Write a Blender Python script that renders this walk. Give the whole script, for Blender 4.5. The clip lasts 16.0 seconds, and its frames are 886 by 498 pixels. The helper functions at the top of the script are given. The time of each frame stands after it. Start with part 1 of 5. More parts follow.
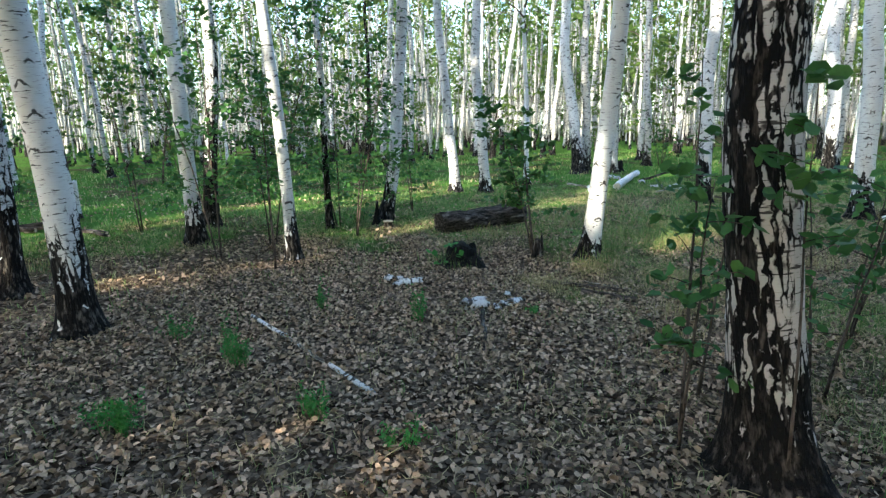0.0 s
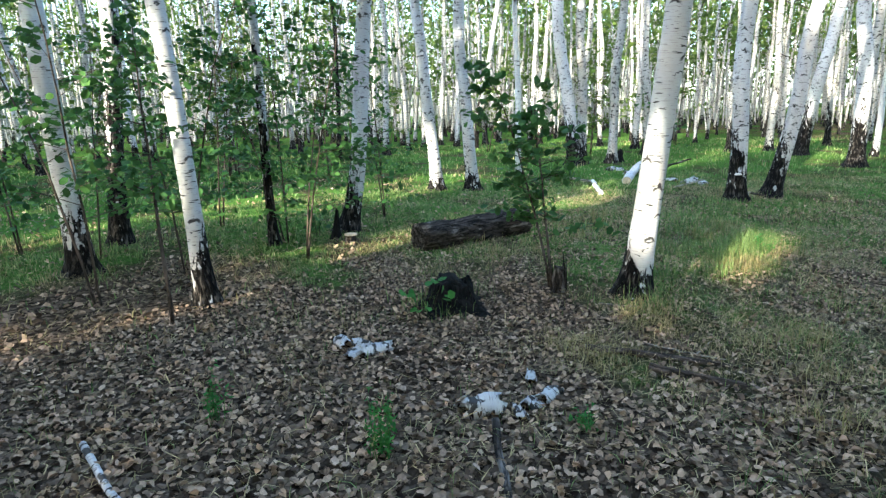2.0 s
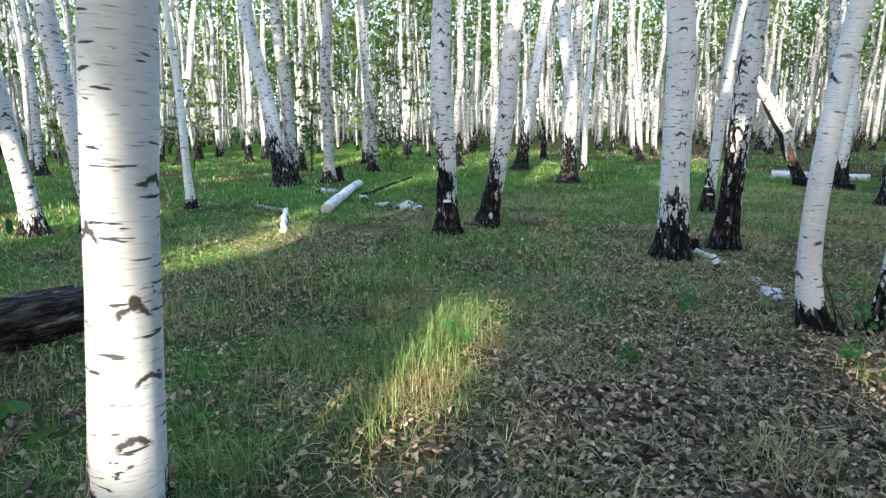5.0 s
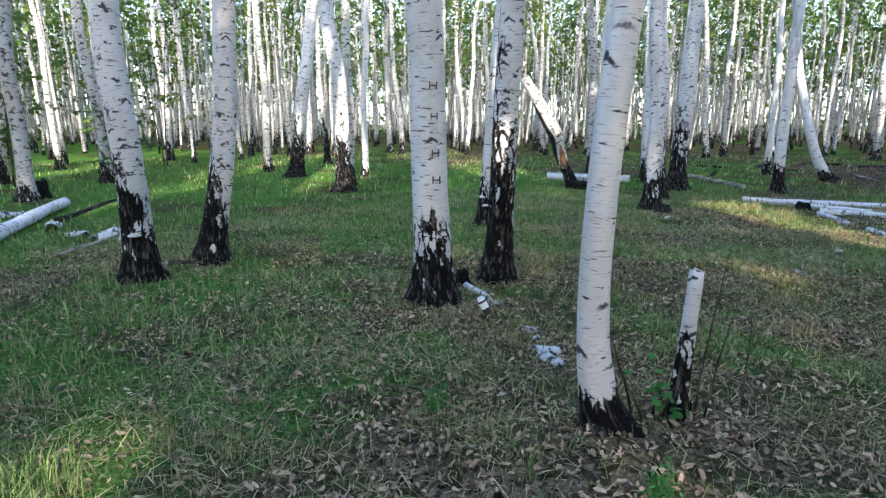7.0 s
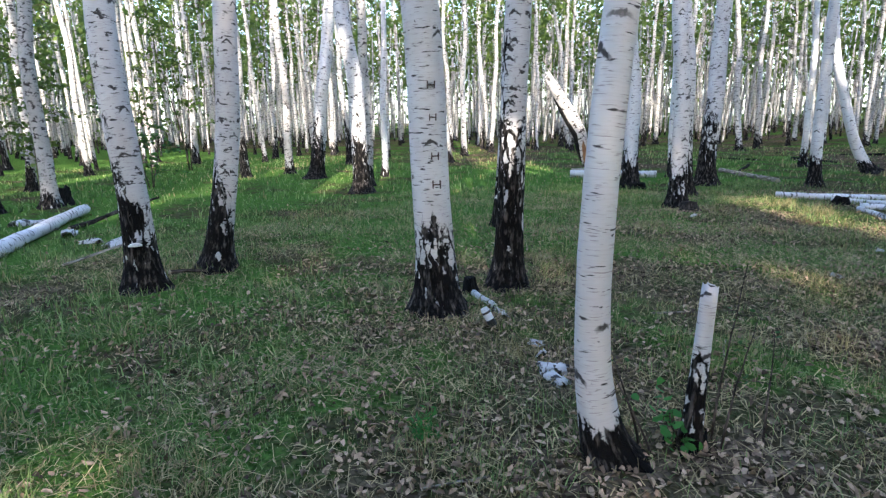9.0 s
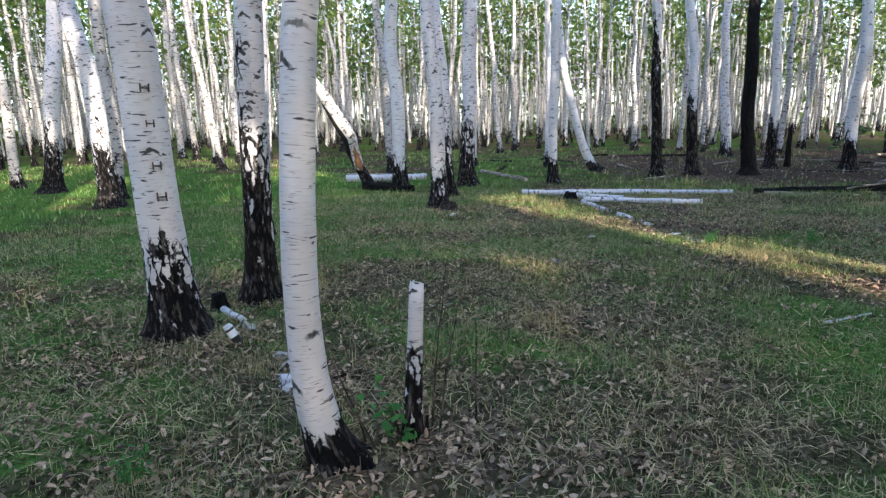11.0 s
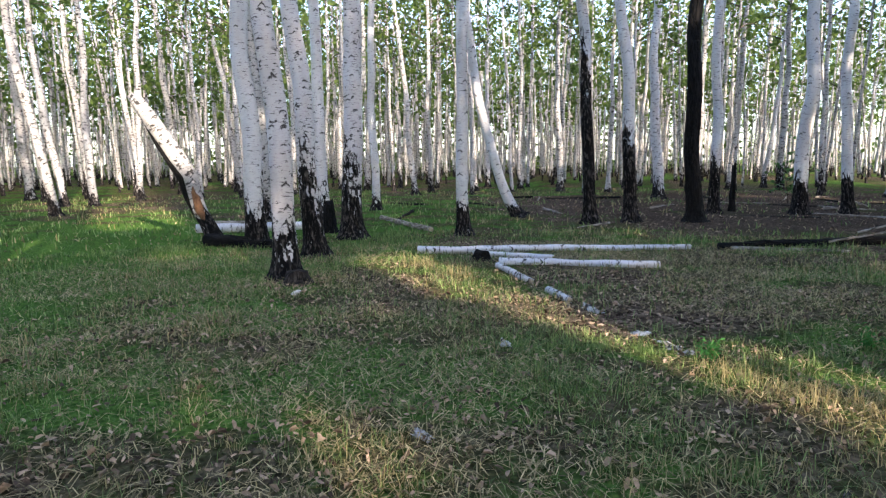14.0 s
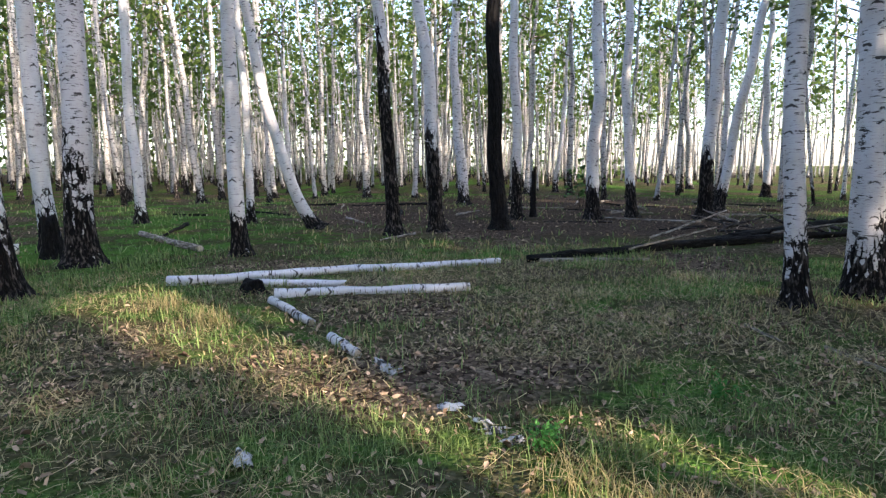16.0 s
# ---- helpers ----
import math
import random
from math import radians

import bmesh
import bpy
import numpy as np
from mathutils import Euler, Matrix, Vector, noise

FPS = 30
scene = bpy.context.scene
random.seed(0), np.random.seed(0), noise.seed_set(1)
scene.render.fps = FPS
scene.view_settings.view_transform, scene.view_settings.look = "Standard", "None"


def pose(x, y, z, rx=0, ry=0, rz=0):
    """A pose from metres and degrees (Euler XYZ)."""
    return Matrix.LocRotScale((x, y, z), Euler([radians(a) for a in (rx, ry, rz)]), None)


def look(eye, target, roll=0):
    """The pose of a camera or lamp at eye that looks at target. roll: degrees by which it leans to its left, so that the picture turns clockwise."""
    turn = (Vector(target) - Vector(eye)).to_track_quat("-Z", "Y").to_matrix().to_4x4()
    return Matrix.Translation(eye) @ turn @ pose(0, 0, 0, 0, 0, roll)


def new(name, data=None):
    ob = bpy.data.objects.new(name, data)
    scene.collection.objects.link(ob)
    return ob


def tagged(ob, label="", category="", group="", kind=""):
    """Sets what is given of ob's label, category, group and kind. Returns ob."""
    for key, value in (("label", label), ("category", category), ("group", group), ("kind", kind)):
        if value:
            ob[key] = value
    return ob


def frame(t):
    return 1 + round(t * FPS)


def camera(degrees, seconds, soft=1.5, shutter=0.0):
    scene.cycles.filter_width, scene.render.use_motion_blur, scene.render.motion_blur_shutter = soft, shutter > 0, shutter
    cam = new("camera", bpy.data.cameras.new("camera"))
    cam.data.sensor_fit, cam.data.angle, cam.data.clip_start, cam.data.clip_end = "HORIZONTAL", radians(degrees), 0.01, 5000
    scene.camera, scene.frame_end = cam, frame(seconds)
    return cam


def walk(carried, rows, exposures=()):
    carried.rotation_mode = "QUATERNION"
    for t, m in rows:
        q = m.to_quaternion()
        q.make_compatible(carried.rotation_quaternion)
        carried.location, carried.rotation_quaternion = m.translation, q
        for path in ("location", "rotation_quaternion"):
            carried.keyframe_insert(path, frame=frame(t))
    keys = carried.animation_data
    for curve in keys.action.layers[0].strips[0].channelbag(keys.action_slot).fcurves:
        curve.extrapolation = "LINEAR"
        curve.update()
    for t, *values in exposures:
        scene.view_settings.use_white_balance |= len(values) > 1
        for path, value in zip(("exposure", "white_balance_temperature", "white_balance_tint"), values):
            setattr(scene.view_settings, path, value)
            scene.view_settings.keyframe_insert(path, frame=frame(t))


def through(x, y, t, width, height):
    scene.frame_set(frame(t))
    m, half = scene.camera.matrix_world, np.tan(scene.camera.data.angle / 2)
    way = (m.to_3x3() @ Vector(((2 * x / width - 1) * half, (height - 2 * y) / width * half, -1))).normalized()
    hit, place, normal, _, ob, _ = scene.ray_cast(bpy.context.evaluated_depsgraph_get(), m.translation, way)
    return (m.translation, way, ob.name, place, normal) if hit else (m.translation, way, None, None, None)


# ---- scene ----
cam = camera(75.6, 16.0, soft=1.35)
PATH = [
    (0, (-0.587, -0.821, 1.659), (-0.541, 1.133, 1.237), -1.0),
    (0.5, (-0.713, -0.207, 1.644), (-0.943, 1.723, 1.174), 0.0),
    (1, (-0.786, 0.349, 1.612), (-1.047, 2.271, 1.127), -0.1),
    (1.5, (-0.712, 0.891, 1.647), (-0.809, 2.833, 1.177), -1.0),
    (2, (-0.526, 1.444, 1.573), (-0.412, 3.387, 1.115), -1.5),
    (2.5, (-0.229, 1.927, 1.529), (0.052, 3.856, 1.082), -1.8),
    (3, (0.108, 2.352, 1.583), (0.505, 4.258, 1.125), -0.9),
    (3.5, (0.454, 2.74, 1.507), (1.117, 4.573, 1.059), 0.5),
    (3.7, (0.589, 2.863, 1.509), (1.349, 4.66, 1.073), 1.0),
    (5.8, (2.219, 4.812, 1.452), (3.202, 6.499, 1.02), -1.1),
    (6, (2.372, 4.924, 1.451), (3.438, 6.559, 1.016), -0.5),
    (6.5, (2.808, 5.092, 1.471), (4.099, 6.555, 1.03), 0.1),
    (7, (3.282, 5.146, 1.474), (4.696, 6.495, 1.045), -0.0),
    (7.5, (3.523, 5.165, 1.522), (4.952, 6.494, 1.086), -0.1),
    (8, (3.585, 5.2, 1.506), (4.946, 6.598, 1.065), -1.0),
    (8.2, (3.596, 5.205, 1.498), (4.923, 6.635, 1.059), -1.3),
    (10.3, (3.621, 5.022, 1.504), (5.155, 6.236, 1.087), -2.4),
    (10.5, (3.661, 4.988, 1.505), (5.259, 6.112, 1.081), -2.3),
    (11, (3.839, 4.874, 1.506), (5.595, 5.727, 1.07), -1.1),
    (11.5, (4.32, 4.851, 1.47), (6.181, 5.461, 1.068), -0.9),
    (12, (4.924, 4.869, 1.487), (6.812, 5.401, 1.098), -0.6),
    (12.5, (5.454, 4.983, 1.434), (7.346, 5.53, 1.087), -0.5),
    (13, (6.054, 5.127, 1.432), (7.935, 5.721, 1.101), -0.7),
    (13.5, (6.652, 5.266, 1.401), (8.522, 5.894, 1.074), -0.5),
    (14, (7.181, 5.409, 1.361), (9.052, 6.049, 1.058), -0.6),
    (14.5, (7.673, 5.495, 1.373), (9.551, 6.118, 1.08), -0.7),
    (15, (8.144, 5.515, 1.347), (10.056, 6.028, 1.057), -0.6),
    (15.5, (8.562, 5.454, 1.313), (10.52, 5.744, 1.031), -0.4),
    (16, (8.767, 5.374, 1.34), (10.745, 5.383, 1.05), -0.1),
]
walk(cam, [(t, look(eye, target, roll)) for t, eye, target, roll in PATH],
     [(0.0, 2.92, 5800, 0), (1.0, 3.12, 5800, 1), (2.5, 3.12, 5800, 1), (3.5, 3.06, 5800, 2), (7.5, 2.8, 5650, 10), (11.0, 2.74, 5850, 14), (16.0, 2.56, 6200, 17)])

# ---- light ----
SUN_EL = 24.0
TO_SUN = Vector((-0.67, -0.742, 0.0)).normalized()      # where the low sun stands
SHADE = np.array([-TO_SUN.x, -TO_SUN.y]) / math.tan(radians(SUN_EL))  # shadow shift per metre of height

world = bpy.data.worlds.new("sky")
scene.world = world
world.use_nodes = True
wn = world.node_tree.nodes
sky = wn.new("ShaderNodeTexSky")
sky.sky_type = "NISHITA"
sky.sun_disc = False
sky.sun_elevation = radians(SUN_EL)
sky.sun_rotation = math.atan2(TO_SUN.x, TO_SUN.y)
sky.air_density, sky.dust_density, sky.ozone_density = 1.0, 1.6, 1.0
wn["Background"].inputs["Strength"].default_value = 0.15
world.node_tree.links.new(sky.outputs[0], wn["Background"].inputs["Color"])

sun_dir = Vector((TO_SUN.x * math.cos(radians(SUN_EL)), TO_SUN.y * math.cos(radians(SUN_EL)), math.sin(radians(SUN_EL))))
sun = new("sun", bpy.data.lights.new("sun", "SUN"))
sun.data.energy, sun.data.angle, sun.data.color = 2.7, radians(0.7), (1.0, 0.85, 0.64)
sun.matrix_world = look((0, 0, 30), Vector((0, 0, 30)) - sun_dir)

# ---- materials ----


def material(name):
    m = bpy.data.materials.new(name)
    m.use_nodes = True
    return m, m.node_tree.nodes, m.node_tree.links, m.node_tree.nodes["Principled BSDF"]


def nd(nodes, links, kind, ins=(), **props):
    n = nodes.new(kind)
    for k, v in props.items():
        if k == "op":
            n.operation = v
        elif k == "mode":
            n.blend_type = v
        elif k == "dtype":
            n.data_type = v
        elif k == "attr":
            n.attribute_name = v
        elif k == "feature":
            n.feature = v
    for k, v in (ins.items() if isinstance(ins, dict) else enumerate(ins)):
        if isinstance(v, bpy.types.NodeSocket):
            links.new(v, n.inputs[k])
        elif v is not None:
            n.inputs[k].default_value = v
    return n


class Net:
    """A short way to write node trees."""

    def __init__(self, name):
        self.m, self.n, self.l, self.b = material(name)

    def math(self, op, a, b=0.0, clamp=False):
        x = nd(self.n, self.l, "ShaderNodeMath", (a, b), op=op)
        x.use_clamp = clamp
        return x.outputs[0]

    def attr(self, name, out="Vector"):
        return nd(self.n, self.l, "ShaderNodeAttribute", attr=name).outputs[out]

    def random(self):
        return self.n.new("ShaderNodeObjectInfo").outputs["Random"]

    def island(self):
        return self.n.new("ShaderNodeNewGeometry").outputs["Random Per Island"]

    def place(self):
        return self.n.new("ShaderNodeTexCoord").outputs["Object"]

    def world_place(self):
        return self.n.new("ShaderNodeNewGeometry").outputs["Position"]

    def scaled(self, v, x, y, z, shift=None):
        a = nd(self.n, self.l, "ShaderNodeVectorMath", (v, (x, y, z)), op="MULTIPLY").outputs[0]
        if shift is not None:
            sh = nd(self.n, self.l, "ShaderNodeCombineXYZ", (shift, shift, shift)).outputs[0]
            a = nd(self.n, self.l, "ShaderNodeVectorMath", (a, sh), op="ADD").outputs[0]
        return a

    def noise(self, v, scale=1.0, detail=3.0, rough=0.55):
        return nd(self.n, self.l, "ShaderNodeTexNoise", {"Vector": v, "Scale": scale, "Detail": detail, "Roughness": rough}).outputs[0]

    def cells(self, v, scale=1.0, feature="DISTANCE_TO_EDGE", out="Distance"):
        return nd(self.n, self.l, "ShaderNodeTexVoronoi", {"Vector": v, "Scale": scale}, feature=feature).outputs[out]

    def ramp(self, f, lo, hi, a=0.0, b=1.0):
        return nd(self.n, self.l, "ShaderNodeMapRange", (f, lo, hi, a, b)).outputs[0]

    def mix(self, f, a, b, mode="MIX"):
        x = self.n.new("ShaderNodeMix")
        x.data_type, x.blend_type = "RGBA", mode
        for k, v in ((0, f), (6, a), (7, b)):
            if isinstance(v, bpy.types.NodeSocket):
                self.l.new(v, x.inputs[k])
            else:
                x.inputs[k].default_value = (*v, 1.0) if isinstance(v, tuple) and len(v) == 3 else v
        return x.outputs[2]

    def bump(self, h, strength=0.5, dist=0.01):
        x = nd(self.n, self.l, "ShaderNodeBump", {"Height": h, "Strength": strength, "Distance": dist})
        self.l.new(x.outputs[0], self.b.inputs["Normal"])

    def done(self, colour, rough=0.8, spec=0.3):
        for k, v in (("Base Color", colour), ("Roughness", rough), ("Specular IOR Level", spec)):
            if isinstance(v, bpy.types.NodeSocket):
                self.l.new(v, self.b.inputs[k])
            else:
                self.b.inputs[k].default_value = (*v, 1.0) if isinstance(v, tuple) else v
        return self.m


def birch_bark(name, white=(0.63, 0.625, 0.625), scars=0.565, ridge=(0.15, 0.13, 0.115), blotch=0.66, plates=(14, 4.6)):
    """White papery bark with fine dashes, knots under eyebrow scars, and a black foot that breaks up into white plates; 'dark' tells how far up it reaches."""
    k = Net(name)
    v, r = k.attr("bark"), k.math("MULTIPLY", k.random(), 37.0)
    big = k.noise(k.scaled(v, 3, 3, 1.6, r), 1.0, 3)
    col = k.mix(k.ramp(big, 0.35, 0.7), white, (white[0] * 0.86, white[1] * 0.82, white[2] * 0.79))
    grain = k.noise(k.scaled(v, 10, 10, 110, r), 1.0, 3)
    col = k.mix(k.ramp(grain, 0.48, 0.78, 0.0, 0.45), col, (0.40, 0.36, 0.34))
    fine = k.ramp(k.noise(k.scaled(v, 13, 13, 150, r), 1.0, 1.0), 0.64, 0.70)
    col = k.mix(k.math("MULTIPLY", fine, 0.55), col, (0.13, 0.11, 0.10))
    bold = k.ramp(k.noise(k.scaled(v, 7.5, 7.5, 52, r), 1.0, 2.0), 0.63, 0.67)
    # knots and the dark brows over them, one to a cell
    sv = k.scaled(v, 6.5, 6.5, 3.4, r)
    cell = nd(k.n, k.l, "ShaderNodeTexVoronoi", {"Vector": sv, "Scale": 1.0})
    off = nd(k.n, k.l, "ShaderNodeVectorMath", (sv, cell.outputs["Position"]), op="SUBTRACT").outputs[0]
    ax = nd(k.n, k.l, "ShaderNodeSeparateXYZ", (off,)).outputs
    tone = nd(k.n, k.l, "ShaderNodeSeparateColor", (cell.outputs["Color"],)).outputs
    lat = k.math("SQRT", k.math("ADD", k.math("MULTIPLY", ax[0], ax[0]), k.math("MULTIPLY", ax[1], ax[1])))
    warp = k.math("MULTIPLY", k.math("SUBTRACT", k.noise(k.scaled(v, 22, 22, 22, r), 1.0, 3), 0.5), 0.22)
    brow = k.math("ABSOLUTE", k.math("ADD", k.math("ADD", ax[2], k.math("MULTIPLY", lat, 0.45)), warp))
    brow = k.math("MULTIPLY", k.ramp(brow, 0.025, 0.055, 1.0, 0.0), k.ramp(k.math("ADD", lat, warp), 0.28, 0.40, 1.0, 0.0))
    knot = k.math("ADD", k.math("MULTIPLY", lat, lat), k.math("MULTIPLY", k.math("MULTIPLY", ax[2], ax[2]), 2.2))
    knot = k.math("MULTIPLY", k.ramp(k.math("ADD", knot, k.math("MULTIPLY", warp, 0.1)), 0.010, 0.020, 1.0, 0.0), k.ramp(tone[1], 0.62, 0.64))
    patch = k.ramp(k.noise(k.scaled(v, 8, 8, 15, r), 1.0, 4.0, 0.65), blotch, blotch + 0.03)
    here = k.ramp(tone[0], (scars - 0.5) * 7, (scars - 0.5) * 7 + 0.03)
    mark = k.math("MAXIMUM", k.math("MULTIPLY", k.math("MAXIMUM", brow, knot), here), k.math("MAXIMUM", bold, patch))
    col = k.mix(k.math("MULTIPLY", mark, 0.93), col, (0.022, 0.018, 0.016))
    # the black foot: cracks that widen downwards round shrinking plates of white
    edge = k.noise(k.scaled(v, 5, 5, 3.0, r), 1.0, 3.0, 0.6)
    d = k.math("ADD", k.attr("dark", "Fac"), k.math("MULTIPLY", k.math("SUBTRACT", edge, 0.5), 2.6))
    shove = k.math("ADD", r, k.math("MULTIPLY", k.noise(k.scaled(v, 16, 16, 10, r), 1.0, 3), 1.6))
    plate = k.cells(k.scaled(v, plates[0], plates[0], plates[1], shove))
    plate = k.math("ADD", plate, k.math("MULTIPLY", k.math("SUBTRACT", k.noise(k.scaled(v, 34, 34, 12, r), 1.0, 3), 0.5), 0.16))
    foot = k.ramp(k.math("SUBTRACT", k.ramp(d, -0.75, 0.75, -0.06, 0.50), plate), -0.02, 0.05)
    crack = k.math("MULTIPLY", k.math("ABSOLUTE", k.math("SUBTRACT", k.noise(k.scaled(v, 17, 17, 3.6, r), 1.0, 3.0, 0.6), 0.5)), 2.4)
    flake = k.noise(k.scaled(v, 30, 30, 8, r), 1.0, 3)
    footc = k.mix(k.ramp(flake, 0.50, 0.74), (0.007, 0.006, 0.006), ridge)
    footc = k.mix(k.ramp(crack, 0.0, 0.12, 0.85, 0.0), footc, (0.006, 0.005, 0.005))
    col = k.mix(foot, col, footc)
    hgt = k.math("ADD", k.math("MULTIPLY", foot, k.math("SUBTRACT", k.ramp(crack, 0.0, 0.25), 1.1)), k.math("MULTIPLY", mark, -0.10))
    hgt = k.math("ADD", hgt, k.math("MULTIPLY", grain, 0.10))
    k.bump(hgt, 0.8, 0.02)
    return k.done(col, k.ramp(foot, 0, 1, 0.65, 1.0), 0.12)


def rough_bark(name, low, high, pale=None):
    k = Net(name)
    v, r = k.attr("bark"), k.math("MULTIPLY", k.random(), 19.0)
    warp = k.noise(k.scaled(v, 9, 9, 9, r), 1.0, 3)
    crack = k.math("MULTIPLY", k.math("ABSOLUTE", k.math("SUBTRACT", k.noise(k.scaled(v, 16, 16, 2.6, k.math("MULTIPLY", warp, 0.6)), 1.0, 3.5, 0.6), 0.5)), 2.4)
    n = k.noise(k.scaled(v, 26, 26, 6, r), 1.0, 5)
    col = k.mix(k.ramp(n, 0.38, 0.66), low, high)
    if pale:
        col = k.mix(k.ramp(k.noise(k.scaled(v, 9, 9, 4, r), 1.0, 3), 0.58, 0.66), col, pale)
    col = k.mix(k.ramp(crack, 0.0, 0.14, 0.9, 0.0), col, (low[0] * 0.3, low[1] * 0.3, low[2] * 0.3))
    k.bump(k.math("ADD", k.ramp(crack, 0.0, 0.3), k.math("MULTIPLY", n, 0.4)), 0.9, 0.02)
    return k.done(col, 0.95, 0.15)


def wood(name, a, b):
    k = Net(name)
    v = k.place()
    n = k.noise(k.scaled(v, 60, 60, 14), 1.0, 3)
    col = k.mix(k.ramp(n, 0.3, 0.7), a, b)
    col = k.mix(k.ramp(k.noise(v, 9, 2), 0.5, 0.75, 0, 0.6), col, (a[0] * 0.3, a[1] * 0.3, a[2] * 0.3))
    k.bump(n, 0.5, 0.01)
    return k.done(col, 0.9, 0.2)


def leaf_material(name, dark, light, through=0.45, rough=0.5, spec=0.08):
    k = Net(name)
    f = k.island()
    col = k.mix(k.ramp(f, 0.0, 1.0), dark, light)
    vein = k.noise(k.world_place(), 45, 2)
    col = k.mix(k.ramp(vein, 0.35, 0.7, 0.0, 0.35), col, (dark[0] * 0.6, dark[1] * 0.6, dark[2] * 0.6))
    k.done(col, rough, spec)
    t = k.n.new("ShaderNodeBsdfTranslucent")
    k.l.new(k.mix(0.5, col, light), t.inputs["Color"])
    m = k.n.new("ShaderNodeMixShader")
    m.inputs[0].default_value = through
    k.l.new(k.b.outputs[0], m.inputs[1])
    k.l.new(t.outputs[0], m.inputs[2])
    k.l.new(m.outputs[0], k.n["Material Output"].inputs["Surface"])
    return k.m


def ground_material():
    k = Net("forest_floor")
    p = k.world_place()
    n1, n2 = k.noise(p, 0.9, 4), k.noise(p, 14, 4)
    leafy = k.cells(p, 24, "F1", "Color")
    edge = k.cells(p, 24)
    soil = k.mix(k.ramp(n2, 0.3, 0.7), (0.008, 0.005, 0.004), (0.075, 0.052, 0.035))
    tone = nd(k.n, k.l, "ShaderNodeSeparateColor", (leafy,)).outputs[0]
    soil = k.mix(k.ramp(tone, 0.2, 1.0, 0.0, 0.7), soil, (0.33, 0.24, 0.17))
    soil = k.mix(k.ramp(edge, 0.0, 0.1, 0.7, 0.0), soil, (0.02, 0.015, 0.012))
    green = k.mix(k.ramp(k.noise(p, 30, 3), 0.3, 0.7), (0.014, 0.020, 0.007), (0.10, 0.105, 0.042))
    green = k.mix(k.ramp(n1, 0.5, 0.75, 0.0, 0.5), green, (0.15, 0.125, 0.06))
    f = k.math("ADD", k.attr("green", "Fac"), k.math("MULTIPLY", k.math("SUBTRACT", k.noise(p, 5, 4), 0.5), 0.9))
    col = k.mix(k.ramp(f, 0.35, 0.75), soil, green)
    lush = k.mix(k.ramp(k.noise(p, 30, 3), 0.3, 0.7), (0.025, 0.065, 0.012), (0.12, 0.21, 0.045))
    col = k.mix(k.ramp(f, 0.70, 0.92), col, lush)
    char = k.math("ADD", k.attr("burnt", "Fac"), k.math("MULTIPLY", k.math("SUBTRACT", n1, 0.5), 0.8))
    col = k.mix(k.ramp(char, 0.4, 0.8, 0.0, 0.5), col, (0.04, 0.03, 0.023))
    k.bump(k.math("ADD", k.math("MULTIPLY", edge, 2.0), n2), 0.8, 0.03)
    return k.done(col, 1.0, 0.0)


M_BIRCH = birch_bark("birch_bark")
M_SCARRED = birch_bark("scarred_birch_bark", (0.58, 0.57, 0.575), 0.515, blotch=0.60)
M_PEELING = birch_bark("peeling_birch_bark", (0.47, 0.43, 0.41), 0.55, (0.085, 0.068, 0.058), plates=(24, 3.4))
M_FALLEN = birch_bark("fallen_birch_bark", (0.64, 0.64, 0.66), 0.52, blotch=0.61)
M_SCRAP = birch_bark("torn_birch_bark", (0.56, 0.555, 0.56), 0.47, blotch=0.54)
M_FAR = birch_bark("far_birch_bark", (0.40, 0.39, 0.375), 0.515, blotch=0.565)
M_CHAR = rough_bark("charred_bark", (0.005, 0.005, 0.005), (0.018, 0.016, 0.015))
M_LOG = rough_bark("rotting_log_bark", (0.016, 0.012, 0.010), (0.095, 0.078, 0.068), (0.20, 0.175, 0.16))
M_TWIG = rough_bark("twig_bark", (0.06, 0.045, 0.035), (0.16, 0.12, 0.10))
M_DRY = rough_bark("dry_stick_bark", (0.22, 0.18, 0.14), (0.48, 0.42, 0.36))
M_ROT = wood("rotten_wood", (0.09, 0.042, 0.022), (0.22, 0.12, 0.06))
M_CUT = wood("cut_wood", (0.38, 0.29, 0.20), (0.62, 0.52, 0.40))
M_CROWN = leaf_material("birch_leaves", (0.034, 0.075, 0.018), (0.165, 0.220, 0.055), 0.42)
M_SHRUB = leaf_material("shrub_leaves", (0.025, 0.075, 0.022), (0.09, 0.185, 0.05), 0.3, 0.45)
M_FRESH = leaf_material("fresh_weed_leaves", (0.05, 0.17, 0.045), (0.10, 0.28, 0.06), 0.4, 0.45)
M_LITTER = leaf_material("dead_leaves", (0.024, 0.014, 0.009), (0.67, 0.465, 0.315), 0.05, 0.6, 0.1)
M_BENT = leaf_material("bent_dead_grass", (0.032, 0.023, 0.011), (0.64, 0.51, 0.27), 0.12, 0.7)
M_GRASS = leaf_material("green_grass", (0.012, 0.040, 0.009), (0.32, 0.42, 0.14), 0.2, 0.5)
M_STRAW = leaf_material("dry_grass", (0.17, 0.14, 0.06), (0.52, 0.43, 0.21), 0.25, 0.6)
M_GROUND = ground_material()

# ---- geometry helpers ----


